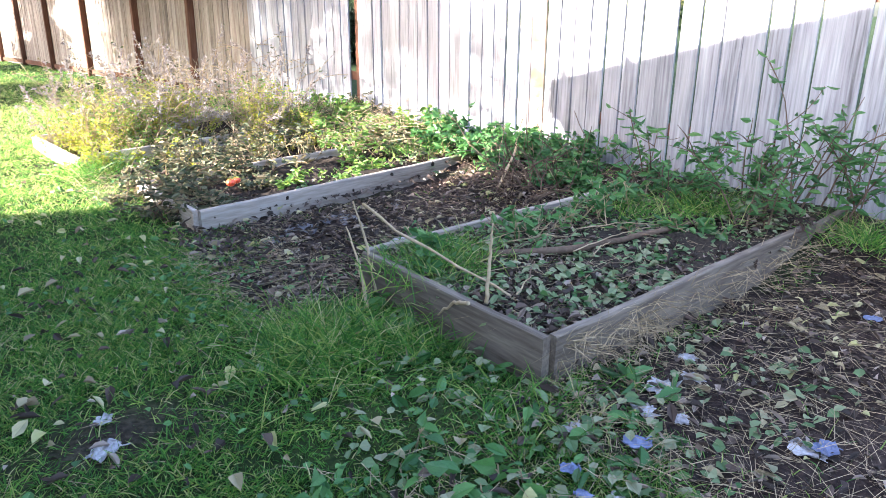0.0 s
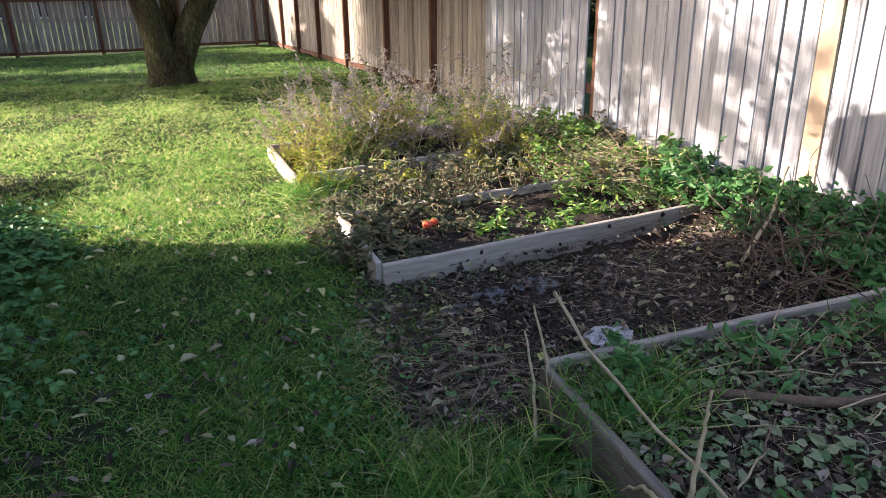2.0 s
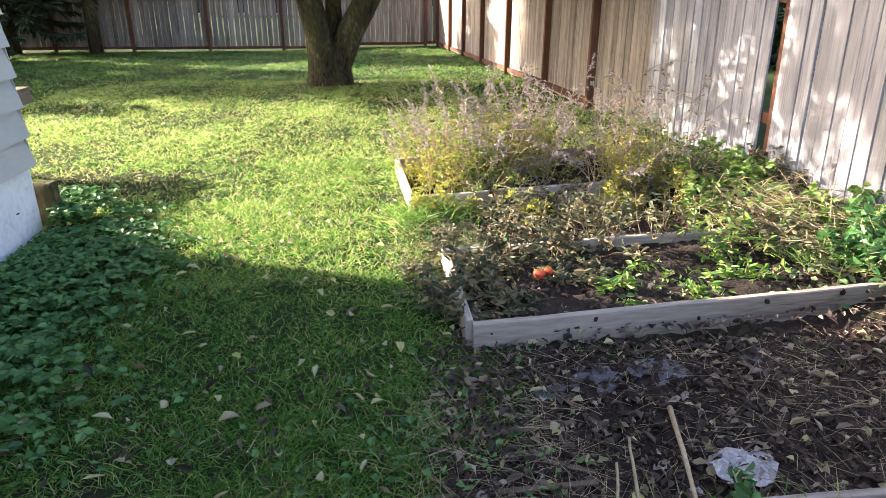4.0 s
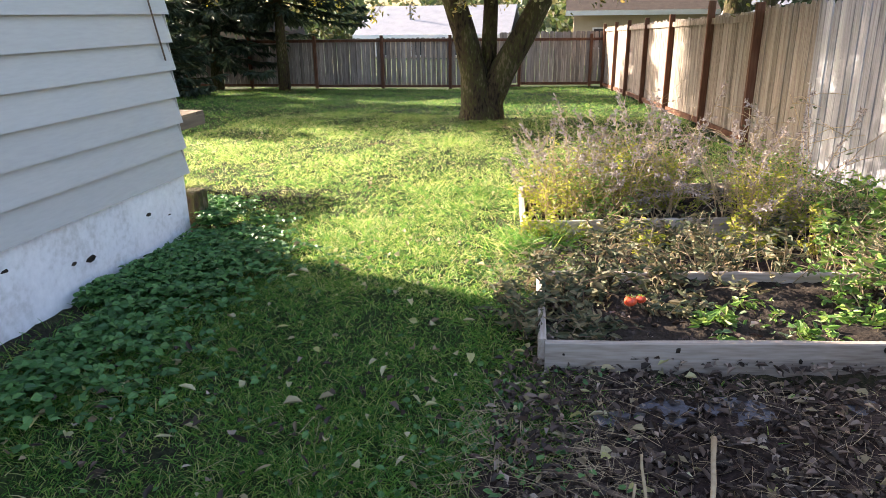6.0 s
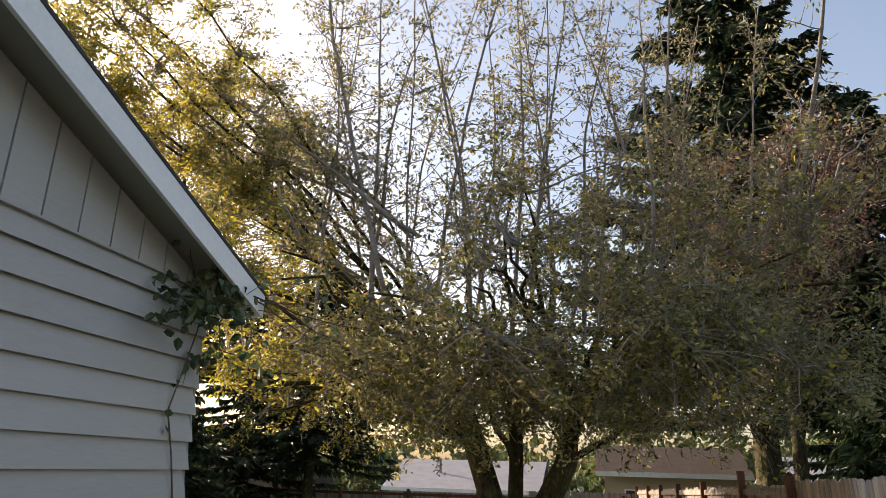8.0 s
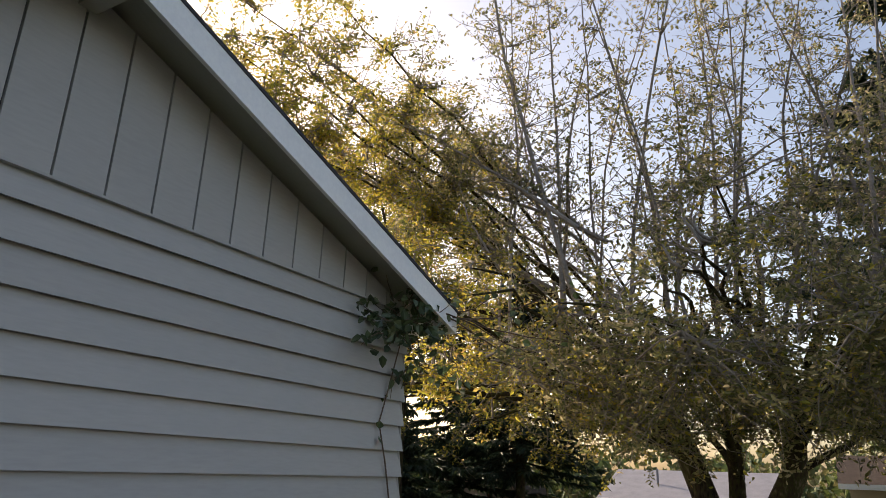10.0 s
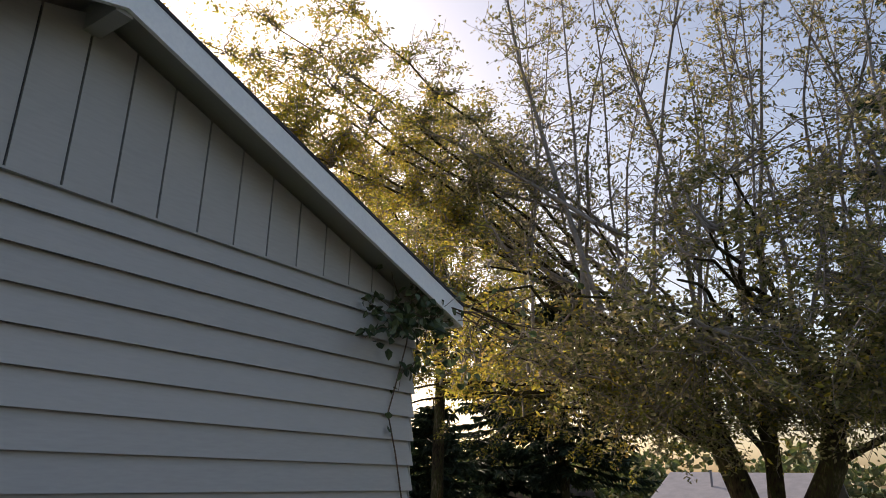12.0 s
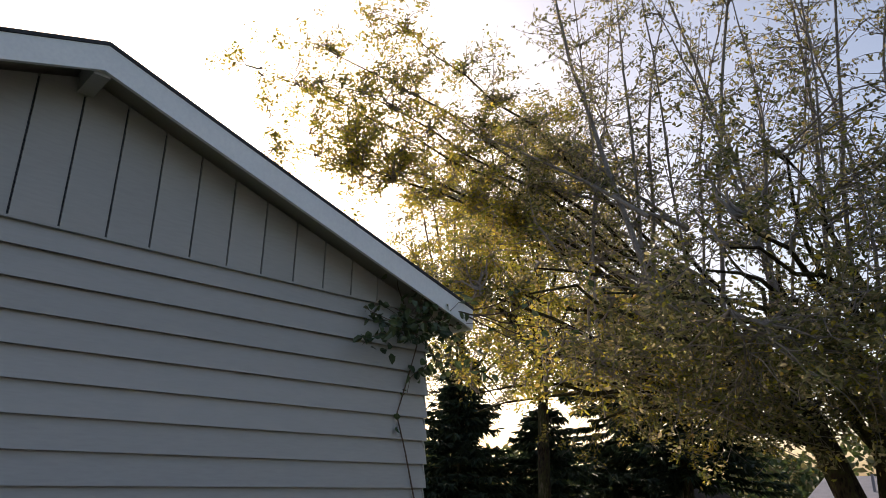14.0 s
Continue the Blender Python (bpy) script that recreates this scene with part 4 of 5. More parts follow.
def spread(n, zones):
    xs, ys = [], []
    for x0, x1, y0, y1, share in zones:
        k = int(n * share)
        xs.append(rng.uniform(x0, x1, k))
        ys.append(rng.uniform(y0, y1, k))
    return np.concatenate(xs), np.concatenate(ys)


BED_B_TOP = 0.15
def litter_z(x, y):
    z = ground_z(x, y)
    z = np.where((x > 3.15) & (x < 5.9) & (y > 3.02) & (y < 4.3), np.maximum(z + 0.1, BED_B_TOP), z)
    return np.where((x > 2.75) & (x < 5.3) & (y > 5.65) & (y < 6.8), z + 0.05, z)


def litter():
    up = lambda n: np.tile([0, 0, 1.0], (n, 1))
    # brown leaves on the soil
    x, y = spread(13000, [(2.6, 5.5, 4.2, 5.7, 0.38), (3.2, 5.4, 3.05, 4.25, 0.3), (2.9, 5.6, 1.2, 3.0, 0.18), (2.7, 5.2, 5.7, 7.7, 0.1), (0.6, 2.8, 1.8, 5.5, 0.03)])
    P = np.stack([x, y, litter_z(x, y) + rng.uniform(0.004, 0.03, len(x)) + np.where(soil_mask(x, y) < 0.5, 0.025, 0)], 1)
    a = rng.uniform(0, 6.28, len(x))
    D = np.stack([np.cos(a), np.sin(a), 0.3 * rng.normal(size=len(x))], 1)
    V, F = leaf_arrays(P, D, 0.014 + 0.075 * rng.uniform(0, 1, len(x)) ** 2.2, rng.uniform(0.008, 0.038, len(x)), 0.45, up(len(x)))
    stuff("leaf_litter", "brown dead leaves scattered over the soil", "leaf litter", V, F, M_DEAD)
    # pale leaves
    x, y = spread(760, [(0.3, 2.9, 1.6, 7.5, 0.36), (-2.0, 3.6, 7.5, 14.0, 0.2), (2.7, 5.4, 4.2, 5.7, 0.26), (3.0, 5.6, 1.4, 3.0, 0.2)])
    P = np.stack([x, y, litter_z(x, y) + np.where(soil_mask(x, y) < 0.5, 0.04, 0.015)], 1)
    a = rng.uniform(0, 6.28, len(x))
    D = np.stack([np.cos(a), np.sin(a), 0.25 * rng.normal(size=len(x))], 1)
    V, F = leaf_arrays(P, D, rng.uniform(0.025, 0.085, len(x)), rng.uniform(0.014, 0.05, len(x)), 0.4, up(len(x)))
    stuff("fallen_leaves", "pale yellow fallen leaves lying on the grass", "fallen leaves", V, F, M_PALE)
    # grey-green low leaves over the old bed and the lawn's edge
    x, y = spread(3000, [(3.2, 5.5, 3.07, 4.25, 0.62), (2.3, 3.3, 2.2, 3.9, 0.07), (2.8, 4.2, 2.2, 2.95, 0.06), (3.6, 5.2, 5.75, 6.75, 0.1)])
    P = np.stack([x, y, litter_z(x, y) + rng.uniform(0.01, 0.05, len(x))], 1)
    a = rng.uniform(0, 6.28, len(x))
    D = np.stack([np.cos(a), np.sin(a), 0.35 * rng.normal(size=len(x))], 1)
    V, F = leaf_arrays(P, D, rng.uniform(0.025, 0.07, len(x)), rng.uniform(0.02, 0.05, len(x)), 0.15, up(len(x)))
    stuff("low_weeds", "small grey-green weed leaves carpeting the old bed", "weeds", V, F, M_GREYGREEN)
    # clover and plantain in the lawn
    n = 5200
    x, y = rng.uniform(0.3, 3.2, n), rng.uniform(1.4, 7.2, n)
    k = (np.sin(2.3 * x + 1.1 * y) * np.sin(1.7 * y - 1.3 * x) + 0.5 * rng.normal(size=n) > 0.45) & ~in_bed(x, y)
    x, y = x[k], y[k]
    P = np.stack([x, y, ground_z(x, y) + rng.uniform(0.02, 0.05, len(x))], 1)
    a = rng.uniform(0, 6.28, len(x))
    D = np.stack([np.cos(a), np.sin(a), 0.4 * rng.normal(size=len(x))], 1)
    V, F = leaf_arrays(P, D, rng.uniform(0.02, 0.05, len(x)), rng.uniform(0.018, 0.035, len(x)), 0.15, up(len(x)))
    stuff("lawn_weeds", "small round clover leaves among the lawn grass", "weeds", V, F, M_CLOVER)
    # dry straw
    x, y = spread(11000, [(3.0, 5.8, 1.0, 3.05, 0.42), (2.5, 5.4, 4.25, 5.6, 0.16), (2.5, 3.2, 4.0, 5.2, 0.07), (3.2, 5.4, 3.05, 4.3, 0.12), (2.4, 3.0, 6.5, 7.6, 0.06), (2.3, 3.2, 2.0, 3.0, 0.04), (0.9, 2.6, 2.5, 5.0, 0.02)])
    P = np.stack([x, y, litter_z(x, y) + rng.uniform(0.005, 0.05, len(x))], 1)
    a = rng.uniform(0, 6.28, len(x))
    D = np.stack([np.cos(a), np.sin(a), 0.2 * rng.normal(size=len(x))], 1)
    V, A, B = blade_arrays(P, D, rng.uniform(0.05, 0.22, len(x)), 0.0022)
    V, F = merge((V, A, B))
    stuff("straw", "matted dry straw on the bare dirt", "straw", V, F, M_STALK)


litter()


# ---- plants ----
def plant(name, label, at, height, spread_, stems, leaves, size, mat, stem_mat=M_STICK, plumes=0, droop=0.05, wide=0.42, low=0.25, category="plant", group=""):
    t = tagged(empty(name, at), label, category, group)
    lines, pts = [], []
    for _ in range(stems):
        a = rng.uniform(0, 6.28)
        lean = rng.uniform(0.1, 1.0) * spread_ / height
        w = wander((0.06 * rng.normal(), 0.06 * rng.normal(), -0.03), (lean * math.cos(a), lean * math.sin(a), 1), height * rng.uniform(0.65, 1.1), 7, 0.09, droop)
        lines.append((w, np.linspace(0.006, 0.002, 8)))
        for _ in range(3):
            b = w[rng.integers(2, 7)]
            u = wander(b, (rng.normal(), rng.normal(), 0.7), height * rng.uniform(0.15, 0.35), 4, 0.15, droop)
            lines.append((u, np.linspace(0.003, 0.0015, 5)))
            pts.append(u)
        pts.append(w[int(8 * low):])
    V, F = tube_arrays(lines, 4)
    link_mesh("stalk_growth", V, F, stem_mat, t)
    pts = np.concatenate(pts)
    if leaves:
        P = pts[rng.integers(0, len(pts), leaves)] + rng.normal(size=(leaves, 3)) * 0.012
        V, F = leaf_arrays(P, ways(leaves, -0.6, 0.5), size * rng.uniform(0.6, 1.3, leaves), size * wide * rng.uniform(0.7, 1.2, leaves), 0.2)
        link_mesh("leaves", V, F, mat, t)
    if plumes:
        for w, _ in lines[::4][:plumes]:
            twigs, P, D = [], [], []
            for u in np.linspace(0.5, 0.98, 16):
                i = min(int(u * 7), 6)
                q = w[i] + (w[i + 1] - w[i]) * (u * 7 - i)
                b = wander(q, unit(w[-1] - w[-3]) + 0.75 * rng.normal(size=3), rng.uniform(0.05, 0.15) * (1.25 - u), 3, 0.15, 0.06)
                twigs.append((b, np.linspace(0.0022, 0.0012, 4)))
                for c in np.linspace(0.15, 1, 7):
                    P.append(b[0] + (b[-1] - b[0]) * c)
                    D.append(b[-1] - b[0] + 0.05 * rng.normal(size=3))
            n = len(P)
            head = merge(tube_arrays(twigs, 3), leaf_arrays(np.array(P), np.array(D), rng.uniform(0.018, 0.036, n), 0.011, 0.2))
            tagged(link_mesh("plume", head[0], head[1], M_PLUME, t), kind="stuff")
    return t


def g3(x, y, up=0.0):
    return (x, y, float(litter_z(np.array(x), np.array(y))) + up)


def bed_plants():
    # bed with dry weeds
    for i in range(13):
        x, y = 2.75 + 1.9 * (i % 7) / 6 + rng.uniform(-0.1, 0.1), 8.2 + 0.75 * (i // 7) + rng.uniform(-0.15, 0.15)
        plant("dry_weed", "tall dry weed with pale feathery seed heads", g3(x, y), rng.uniform(0.85, 1.25), 0.75, 9, 60, 0.04, M_WILT, M_STALK, plumes=6, droop=0.1, group="dry weeds in the bed", category="weed")
    for i in range(20):
        x, y = rng.uniform(2.65, 4.95), rng.uniform(7.9, 9.0)
        plant("bushy_weed", "yellow-green bushy weed in the raised bed", g3(x, y), rng.uniform(0.45, 0.78), 0.45, 20, 850, 0.034, M_YELLOW if rng.random() < 0.6 else M_WEED, M_STALK, group="bushy weeds in the bed", category="weed")
    for i in range(16):
        x, y = 2.75 + 2.7 * i / 15 + rng.uniform(-0.1, 0.1), rng.uniform(7.5, 7.85)
        plant("bushy_weed", "low yellow-green weed against the bed board", g3(x, y), rng.uniform(0.22, 0.42), 0.3, 10, 260, 0.045, M_YELLOW if rng.random() < 0.5 else M_WILT, M_STALK, group="bushy weeds in the bed", category="weed")
    # withered tomato vines
    for x, y, h in ((2.72, 5.95, 0.38), (2.86, 6.3, 0.42), (3.1, 6.55, 0.45), (3.55, 6.6, 0.42), (2.75, 6.6, 0.35), (3.0, 5.95, 0.3)):
        plant("tomato_vine", "withered dark tomato vine sagging over the bed", g3(x, y), h, 0.5, 12, 420, 0.06, M_WILT, M_STICK, droop=0.2, group="tomato vines", category="tomato plant")
    for x, y, h in ((3.75, 6.75, 0.5), (4.2, 6.85, 0.5), (4.5, 6.5, 0.4), (3.9, 7.1, 0.45), (4.6, 7.2, 0.45), (3.2, 7.2, 0.4), (3.5, 6.9, 0.42), (4.0, 6.3, 0.2), (4.5, 6.2, 0.22), (4.8, 6.4, 0.25), (4.2, 6.05, 0.18), (3.7, 6.1, 0.16), (4.9, 6.15, 0.25), (4.7, 6.75, 0.35), (3.45, 6.3, 0.2)):
        plant("leafy_weed", "green leafy weed among the beds", g3(x, y), h, 0.3, 9, 170, 0.062, M_WEED if rng.random() < 0.55 else M_WILT, M_STALK, group="leafy weeds", category="weed")
    # weeds along the fence
    for i in range(26):
        y = 4.6 + 3.6 * i / 25 + rng.uniform(-0.1, 0.1)
        x = fence_x(y) - rng.uniform(0.12, 0.75)
        plant("leafy_weed", "green leafy weed at the foot of the fence", g3(x, y), rng.uniform(0.2, 0.34), 0.26, 9, 210, 0.07, M_WEED if y > 6.2 else M_CLOVER, M_STALK, wide=0.6, group="weeds along the fence", category="weed")
    # pepper plants
    for x, y, h in ((5.3, 4.15, 0.5), (5.35, 3.75, 0.55), (5.55, 3.5, 0.5), (5.5, 3.2, 0.85), (5.2, 3.35, 0.6), (5.1, 3.8, 0.4), (5.62, 2.95, 0.7)):
        plant("pepper_plant", "dark green pepper plant with pointed drooping leaves", g3(x, y), h, 0.3, 6, 110, 0.085, M_CLOVER, M_STICK, wide=0.34, group="pepper plants", category="pepper plant")
    for x, y, h, n in ((3.45, 4.12, 0.16, 120), (3.3, 3.95, 0.14, 120), (4.0, 4.0, 0.28, 70), (4.3, 4.05, 0.24, 60), (4.6, 3.95, 0.3, 70), (3.9, 3.35, 0.1, 60), (4.4, 3.3, 0.12, 70), (4.9, 3.5, 0.2, 90), (3.6, 3.3, 0.1, 60), (5.0, 4.1, 0.28, 110)):
        plant("leafy_weed", "low green weed in the overgrown bed", g3(x, y), h, 0.22, 8, n, 0.07, M_CLOVER, M_STALK, wide=0.55, group="weeds in the overgrown bed", category="weed")
    # broad leaves in the lawn
    for x, y in ((2.9, 3.75), (2.95, 3.5), (3.0, 3.3), (2.75, 3.2), (2.6, 2.75), (2.35, 2.75), (2.45, 2.5), (2.2, 3.0), (2.6, 2.4), (3.15, 2.6), (2.72, 2.6), (2.9, 2.85), (2.5, 2.95), (3.05, 4.0), (2.8, 3.95), (3.4, 2.75), (3.0, 2.45)):
        plant("broadleaf_weed", "broad-leaved green weed in the grass", g3(x, y), 0.12, 0.3, 6, 20, 0.095, M_CLOVER, M_STALK, wide=0.55, group="broad-leaved weeds", category="weed")
    # long grass clumps
    for x, y, h, k in ((2.65, 3.85, 0.24, 700), (2.9, 3.6, 0.2, 500), (2.5, 3.6, 0.2, 500), (2.62, 7.55, 0.3, 500), (3.35, 3.9, 0.2, 600), (3.5, 4.05, 0.16, 400), (4.9, 3.95, 0.22, 500), (5.2, 3.6, 0.2, 500), (3.05, 2.9, 0.16, 300), (5.5, 2.8, 0.2, 400), (5.0, 6.2, 0.2, 300)):
        P = np.array(g3(x, y)) + np.stack([0.16 * rng.normal(size=k), 0.13 * rng.normal(size=k), np.zeros(k)], 1)
        V, A, B = blade_arrays(P, ways(k, 0.35, 0.95), h * rng.uniform(0.5, 1.2, k), 0.005)
        V, F = merge((V, A, B))
        tagged(link_mesh("grass_tuft", V, F, M_GRASS), "tuft of long green grass", "grass", "long grass tufts")


bed_plants()


def board_straw():
    k = 700
    x = np.concatenate([rng.uniform(3.2, 3.9, 420), rng.uniform(3.9, 5.6, 280)])
    P = np.stack([x, 3.02 + 0.03 * rng.normal(size=k), 0.05 + rng.uniform(0, 0.17, k)], 1)
    D = np.stack([0.7 * rng.normal(size=k), -0.5 + 0.3 * rng.normal(size=k), 0.5 * rng.normal(size=k)], 1)
    V, A, B = blade_arrays(P, D, rng.uniform(0.08, 0.22, k), 0.003)
    V, F = merge((V, A, B))
    stuff("dry_grass", "dry grass hanging against the bed board", "dry grass", V, F, M_STALK)


board_straw()


def hay_heap():
    k = 900
    c = np.array(g3(5.0, 6.75))
    P = c + np.stack([0.2 * rng.normal(size=k), 0.2 * rng.normal(size=k), np.abs(0.11 * rng.normal(size=k))], 1)
    V, A, B = blade_arrays(P, ways(k, -0.3, 0.6), rng.uniform(0.1, 0.3, k), 0.005)
    V, F = merge((V, A, B))
    tagged(link_mesh("hay_heap", V, F, M_STALK), "small heap of dry pulled weeds near the fence", "hay heap", kind="stuff")
    lines = [(wander(np.array(g3(5.05, 4.9)) + (0.22 * rng.normal(), 0.2 * rng.normal(), 0.02), (rng.normal(), rng.normal(), 0.5), rng.uniform(0.3, 0.7), 6, 0.3, 0.1), np.linspace(0.005, 0.002, 7)) for _ in range(150)]
    V, F = tube_arrays(lines, 4)
    tagged(link_mesh("twig_pile", V, F, M_STICK), "tangled pile of dry reddish twigs by the fence", "twig pile", kind="stuff")


hay_heap()


# ---- sticks, stalks, scraps ----
def stick(name, label, pts, r0, r1, mat, group):
    pts = np.array(pts, float)
    s_ = np.linspace(0, len(pts) - 1, 12)
    i = np.minimum(s_.astype(int), len(pts) - 2)
    line = pts[i] + (pts[i + 1] - pts[i]) * (s_ - i)[:, None] + rng.normal(size=(12, 3)) * 0.0025
    V, F = tube_arrays([(line, np.linspace(r0, r1, 12) * rng.uniform(0.85, 1.15, 12))], 7)
    F = F.tolist() + [list(range(7))[::-1], list(range(77, 84))]
    tagged(link_mesh(name, V, F, mat, smooth=True), label, "stick" if mat == M_STICK else "stalk", group)


stick("branch", "long bent bare branch lying on the bed", [(3.66, 3.9, 0.18), (4.02, 3.68, 0.195), (4.43, 3.62, 0.205), (4.95, 3.55, 0.215)], 0.022, 0.014, M_STICK, "sticks on the bed")
stick("branch", "thin branch leaning over the bed corner", [(3.36, 4.6, 0.32), (3.28, 4.2, 0.3), (3.24, 3.7, 0.3), (3.3, 3.36, 0.24)], 0.009, 0.005, M_STALK, "sticks on the bed")
stick("branch", "pale stalk lying across the soil by the fence", [(4.75, 5.0, 0.12), (5.1, 5.2, 0.3), (5.4, 5.45, 0.5)], 0.012, 0.008, M_STALK, "dry stalks")
for k in range(22):
    x, y, a = rng.uniform(3.25, 5.0), rng.uniform(3.15, 4.25), rng.uniform(-0.5, 0.9)
    l = rng.uniform(0.25, 0.75)
    z = 0.165 + 0.035 * (x - 3.2) + rng.uniform(0, 0.02)
    stick("dry_stalk", "dry tan plant stalk lying on the bed", [(x, y, z), (x + l * 0.5 * math.cos(a), y + l * 0.5 * math.sin(a), z + 0.02), (x + l * math.cos(a), y + l * math.sin(a), z)], rng.uniform(0.003, 0.006), 0.002, M_STALK if k % 2 else M_STICK, "dry stalks")
for p, q in (((3.12, 4.1, 0.0), (3.10, 4.28, 0.46)), ((3.22, 3.42, 0.2), (3.3, 3.5, 0.52)), ((3.1, 3.4, 0.24), (3.12, 3.62, 0.1)), ((3.0, 4.0, 0.02), (3.1, 4.35, 0.3))):
    stick("dry_stalk", "dry stalk standing against the bed board", [p, tuple((np.array(p) + np.array(q)) / 2 + 0.02), q], 0.009, 0.004, M_STALK, "dry stalks")
for x, y, a, l in ((2.95, 4.95, 0.2, 0.5), (3.0, 4.75, -0.4, 0.4), (3.2, 5.05, 2.0, 0.35), (2.9, 4.5, 0.1, 0.6), (3.3, 4.45, 0.5, 0.5), (3.0, 4.4, -0.15, 0.5), (2.85, 4.6, 0.05, 0.7), (2.8, 4.4, 0.3, 0.45)):
    b = part("wood_strip", box(-l * 0.42, l * 0.42, -0.014, 0.014, 0, 0.008), M_STICK, None, bevel=0.003)
    b.matrix_world = pose(*g3(x, y, 0.015), rng.uniform(-4, 4), rng.uniform(-3, 3), math.degrees(a))
    tagged(b, "split brown wood strip lying on the soil", "wood strip", "wood strips")


def scrap(name, label, at, size, mat, group):
    n = 7
    V, F = [], []
    for i in range(n):
        for j in range(n):
            u, v = i / (n - 1) - 0.5, j / (n - 1) - 0.5
            r = 1 - 0.5 * abs(u * v) * 4 * rng.random()
            V.append((size * u * r * 1.3 + 0.06 * size * rng.normal(), size * v * r + 0.06 * size * rng.normal(), abs(0.1 * size * rng.normal())))
    for i in range(n - 1):
        for j in range(n - 1):
            F.append([i * n + j, (i + 1) * n + j, (i + 1) * n + j + 1, i * n + j + 1])
    ob = link_mesh(name, np.array(V), F, mat)
    md = ob.modifiers.new("thick", "SOLIDIFY")
    md.thickness = 0.003
    ob.matrix_world = pose(*at, 0, 0, rng.uniform(0, 360))
    tagged(ob, label, "litter", group)


for x, y, sz, m in ((3.48, 2.72, 0.16, M_PAPER), (3.64, 2.69, 0.12, M_PAPER), (3.78, 2.8, 0.1, M_PAPER), (3.53, 2.19, 0.16, M_PAPER), (2.87, 2.44, 0.07, M_PAPER), (3.02, 2.73, 0.12, M_PAPER), (3.3, 2.66, 0.13, M_PAPER), (3.35, 2.55, 0.1, M_PAPER), (1.74, 3.55, 0.14, M_PAPER), (1.78, 3.73, 0.09, M_PAPER), (3.7, 4.65, 0.34, M_PAPER), (3.48, 4.56, 0.06, M_PAPER), (3.42, 4.7, 0.06, M_PAPER)):
    scrap("paper_scrap", "crumpled white paper scrap on the ground", g3(x, y, 0.012), sz * 0.6, m, "paper scraps")
for x, y, sz in ((2.84, 2.6, 0.05), (4.8, 2.49, 0.06), (3.1, 2.55, 0.07), (3.56, 2.16, 0.07), (2.78, 2.5, 0.04)):
    scrap("blue_scrap", "small blue plastic scrap on the dirt", g3(x, y, 0.03), sz, M_BLUE, "blue scraps")
for x, y, sx, sy in ((3.33, 5.3, 0.13, 0.08), (3.62, 5.34, 0.14, 0.09), (4.17, 5.44, 0.08, 0.05), (3.1, 5.2, 0.07, 0.05)):
    bm = prism([(1.2 * sx * math.cos(a) * rng.uniform(0.6, 1.2), 1.2 * sy * math.sin(a) * rng.uniform(0.6, 1.2)) for a in np.linspace(0, 6.28, 15)[:-1]], "z", 0, 0.014)
    b = part("slate", bm, M_SLATE)
    b.matrix_world = pose(*g3(x, y, -0.002), 1, -1, 10)
    tagged(b, "flat wet blue-grey stone set in the soil", "stone", "flat stones")


def soil_fill(x0, x1, y0, y1, z, slope=0.0, skew=0.0):
    xs, ys = np.linspace(x0, x1, 60), np.linspace(y0, y1, 34)
    X, Y = np.meshgrid(xs, ys)
    Y = Y + skew * (X - x0)
    Z = z + slope * (X - x0) + 0.02 * np.sin(9 * X) * np.sin(11 * Y + X) + rng.normal(size=X.shape) * 0.008
    i = (np.arange(33)[:, None] * 60 + np.arange(59)[None]).ravel()
    ob = link_mesh("bed_soil", np.stack([X.ravel(), Y.ravel(), Z.ravel()], 1), np.stack([i, i + 1, i + 61, i + 60], 1), M_SOIL, smooth=True)
    tagged(ob, "dark crumbly soil filling a raised bed", "soil", "bed soil", kind="structure")


soil_fill(2.8, 5.2, 5.67, 6.65, 0.0, 0.03, 0.098)
soil_fill(3.18, 5.8, 3.05, 4.23, 0.135, 0.035, 0.032)
soil_fill(2.6, 4.85, 7.78, 8.95, -0.08, 0.05, 0.15)


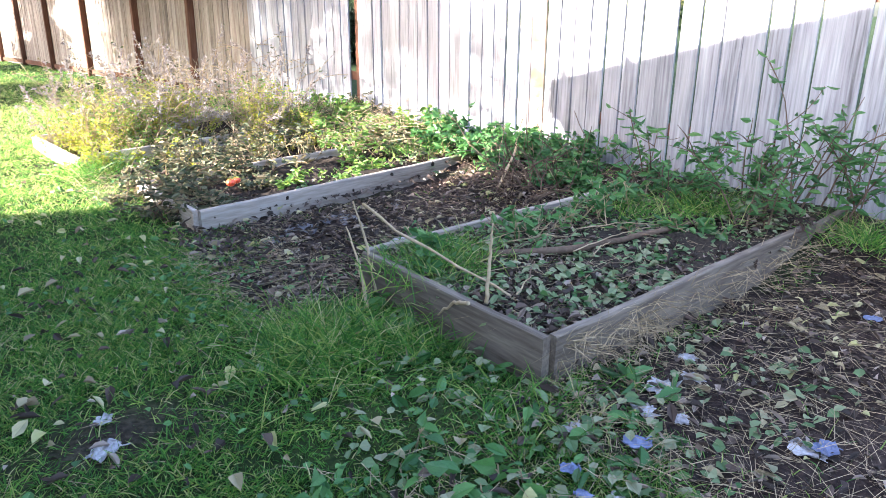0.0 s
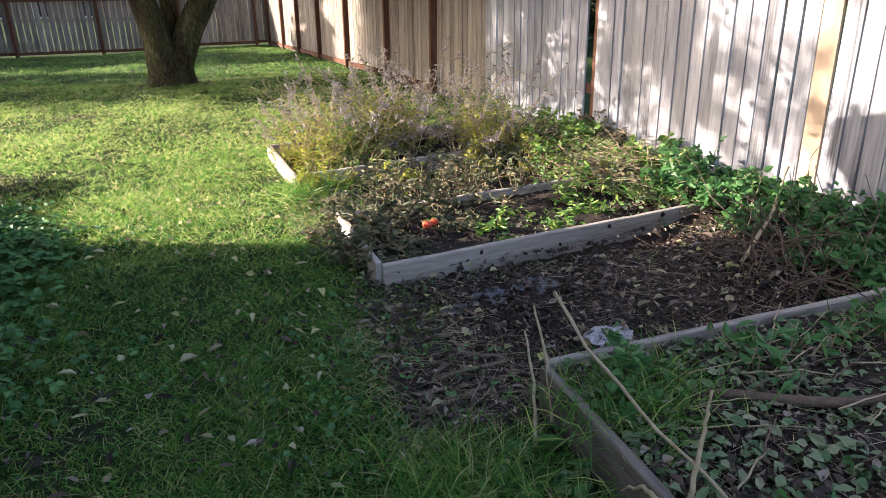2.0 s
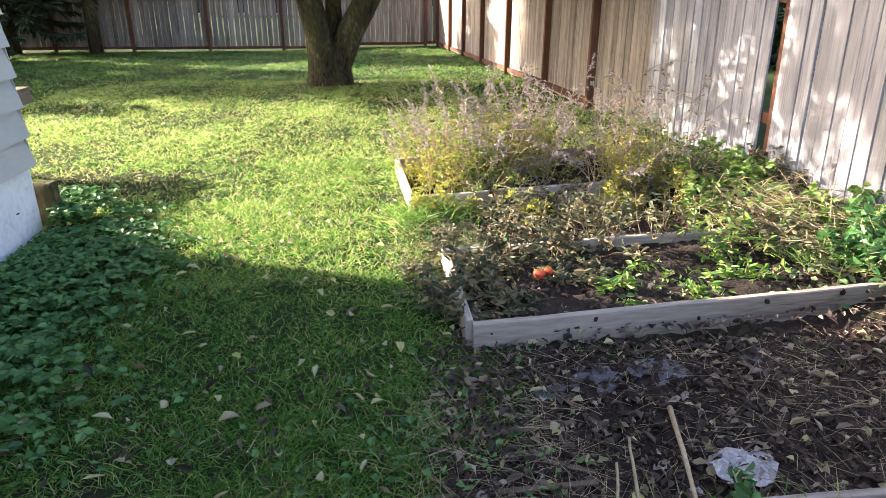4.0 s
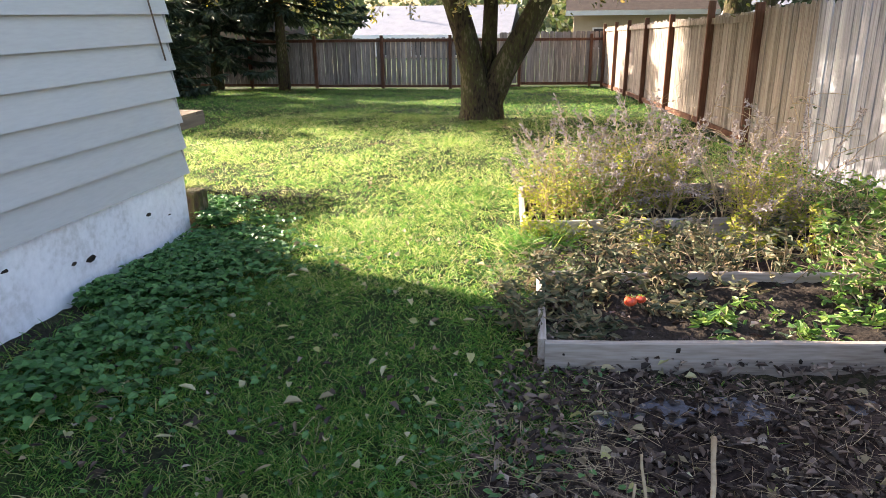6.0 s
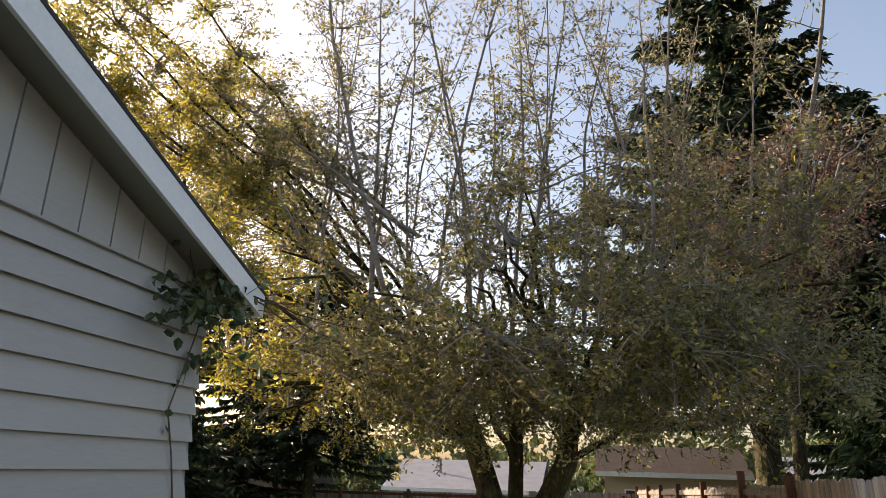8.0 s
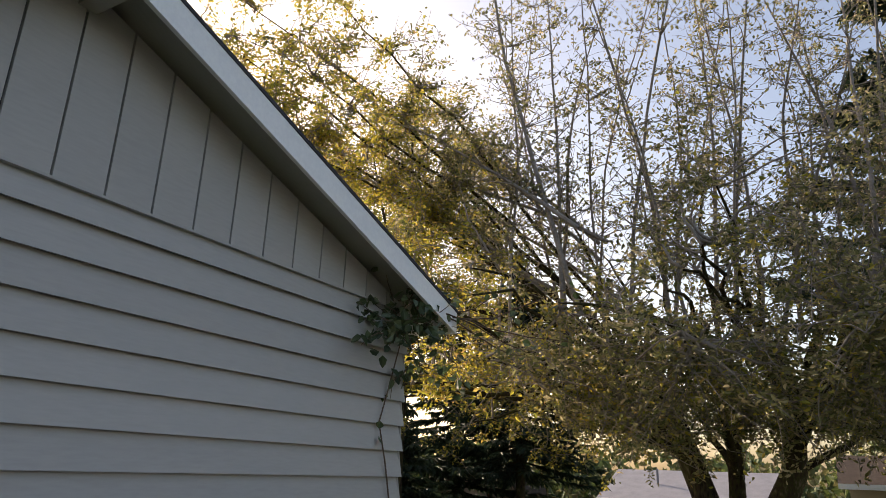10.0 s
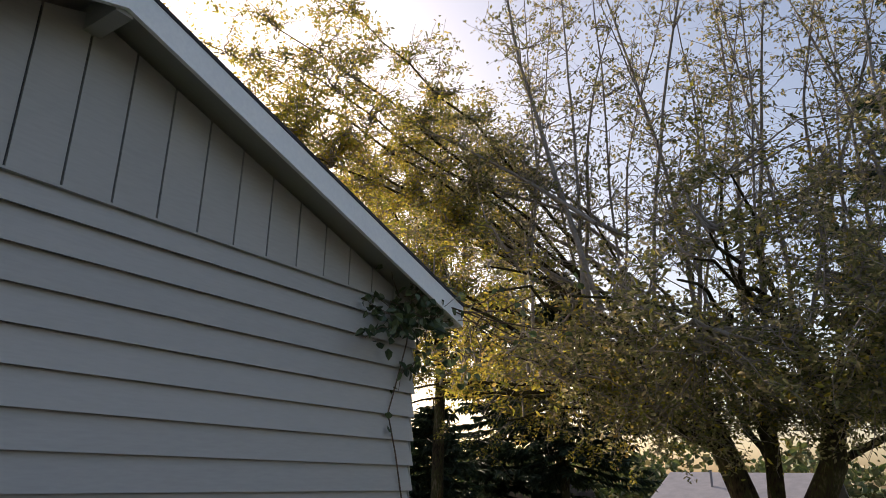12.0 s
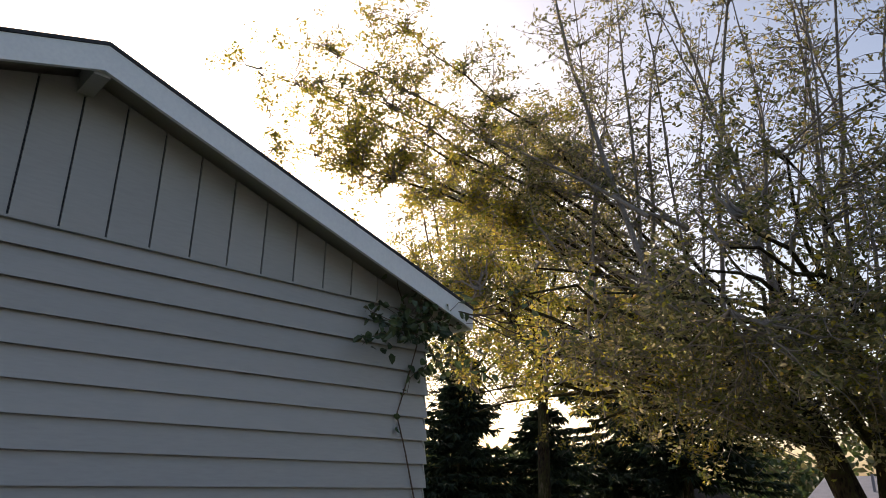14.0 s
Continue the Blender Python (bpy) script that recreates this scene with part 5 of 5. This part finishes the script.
def tomato(x, y, r):
    t = tagged(empty("tomato", g3(x, y, 0.1)), "ripe red tomato among withered vines", "tomato", "tomatoes")
    bm = bmesh.new()
    bmesh.ops.create_uvsphere(bm, u_segments=14, v_segments=9, radius=r)
    for v in bm.verts:
        v.co.z *= 0.82
        v.co.x *= 1 + 0.05 * math.cos(5 * math.atan2(v.co.y, v.co.x))
    part("fruit", bm, M_TOMATO, t)
    V, F = leaf_arrays(np.tile([0, 0, r * 0.8], (5, 1)), np.array([[math.cos(a), math.sin(a), 0.1] for a in np.arange(5) * 1.257]), r * 0.8, r * 0.25)
    link_mesh("calyx", V, F, M_WEED, t)


tomato(3.24, 6.2, 0.035)
tomato(3.3, 6.24, 0.028)


# ---- ivy on the house corner ----
def ivy():
    t = tagged(empty("ivy", (0.03, 7.3, 1.4)), "dark ivy climbing the house corner under the eave", "ivy")
    lines, pts = [], []
    main = np.array([[0.02, 7.25, 1.3], [0.03, 7.12, 1.7], [0.02, 7.02, 2.0], [0.03, 7.12, 2.3], [0.05, 7.2, 2.6], [0.1, 7.15, 2.9], [0.25, 7.1, 3.05]])
    lines.append((main, np.linspace(0.007, 0.005, 7)))
    pts.append(main[2:4])
    for k in range(26):
        b = np.array([0.05 + 0.3 * rng.random(), 7.15 + 0.22 * rng.normal(), 2.75 + 0.2 * rng.normal()])
        w = wander(b, (0.5 * rng.normal() + 0.2, 0.9 * rng.normal(), 0.5 * rng.normal()), rng.uniform(0.2, 0.55), 5, 0.25, 0.1)
        w[:, 0] = np.maximum(w[:, 0], 0.03)
        lines.append((w, np.linspace(0.005, 0.002, 6)))
        pts.append(w)
    for k in range(5):
        w = wander((0.3, 7.2 + 0.1 * k, 2.9), (0.6 + 0.2 * rng.normal(), 0.8, -0.1), rng.uniform(0.7, 1.3), 6, 0.15, 0.05)
        lines.append((w, np.linspace(0.008, 0.003, 7)))
        pts.append(w[3:])
    off = np.array([0.03, 7.3, 1.4])
    V, F = tube_arrays([(p - off, r) for p, r in lines], 5)
    link_mesh("vines", V, F, M_STICK, t)
    pts = np.concatenate(pts)
    n = 300
    P = pts[rng.integers(0, len(pts), n)] + 0.05 * rng.normal(size=(n, 3))
    P[:, 0] = np.maximum(P[:, 0], 0.03)
    V, F = leaf_arrays(P - off, ways(n, -1, 0.2), 0.085 * rng.uniform(0.6, 1.3, n), 0.065, 0.15)
    link_mesh("leaves", V, F, M_IVY, t)


ivy()
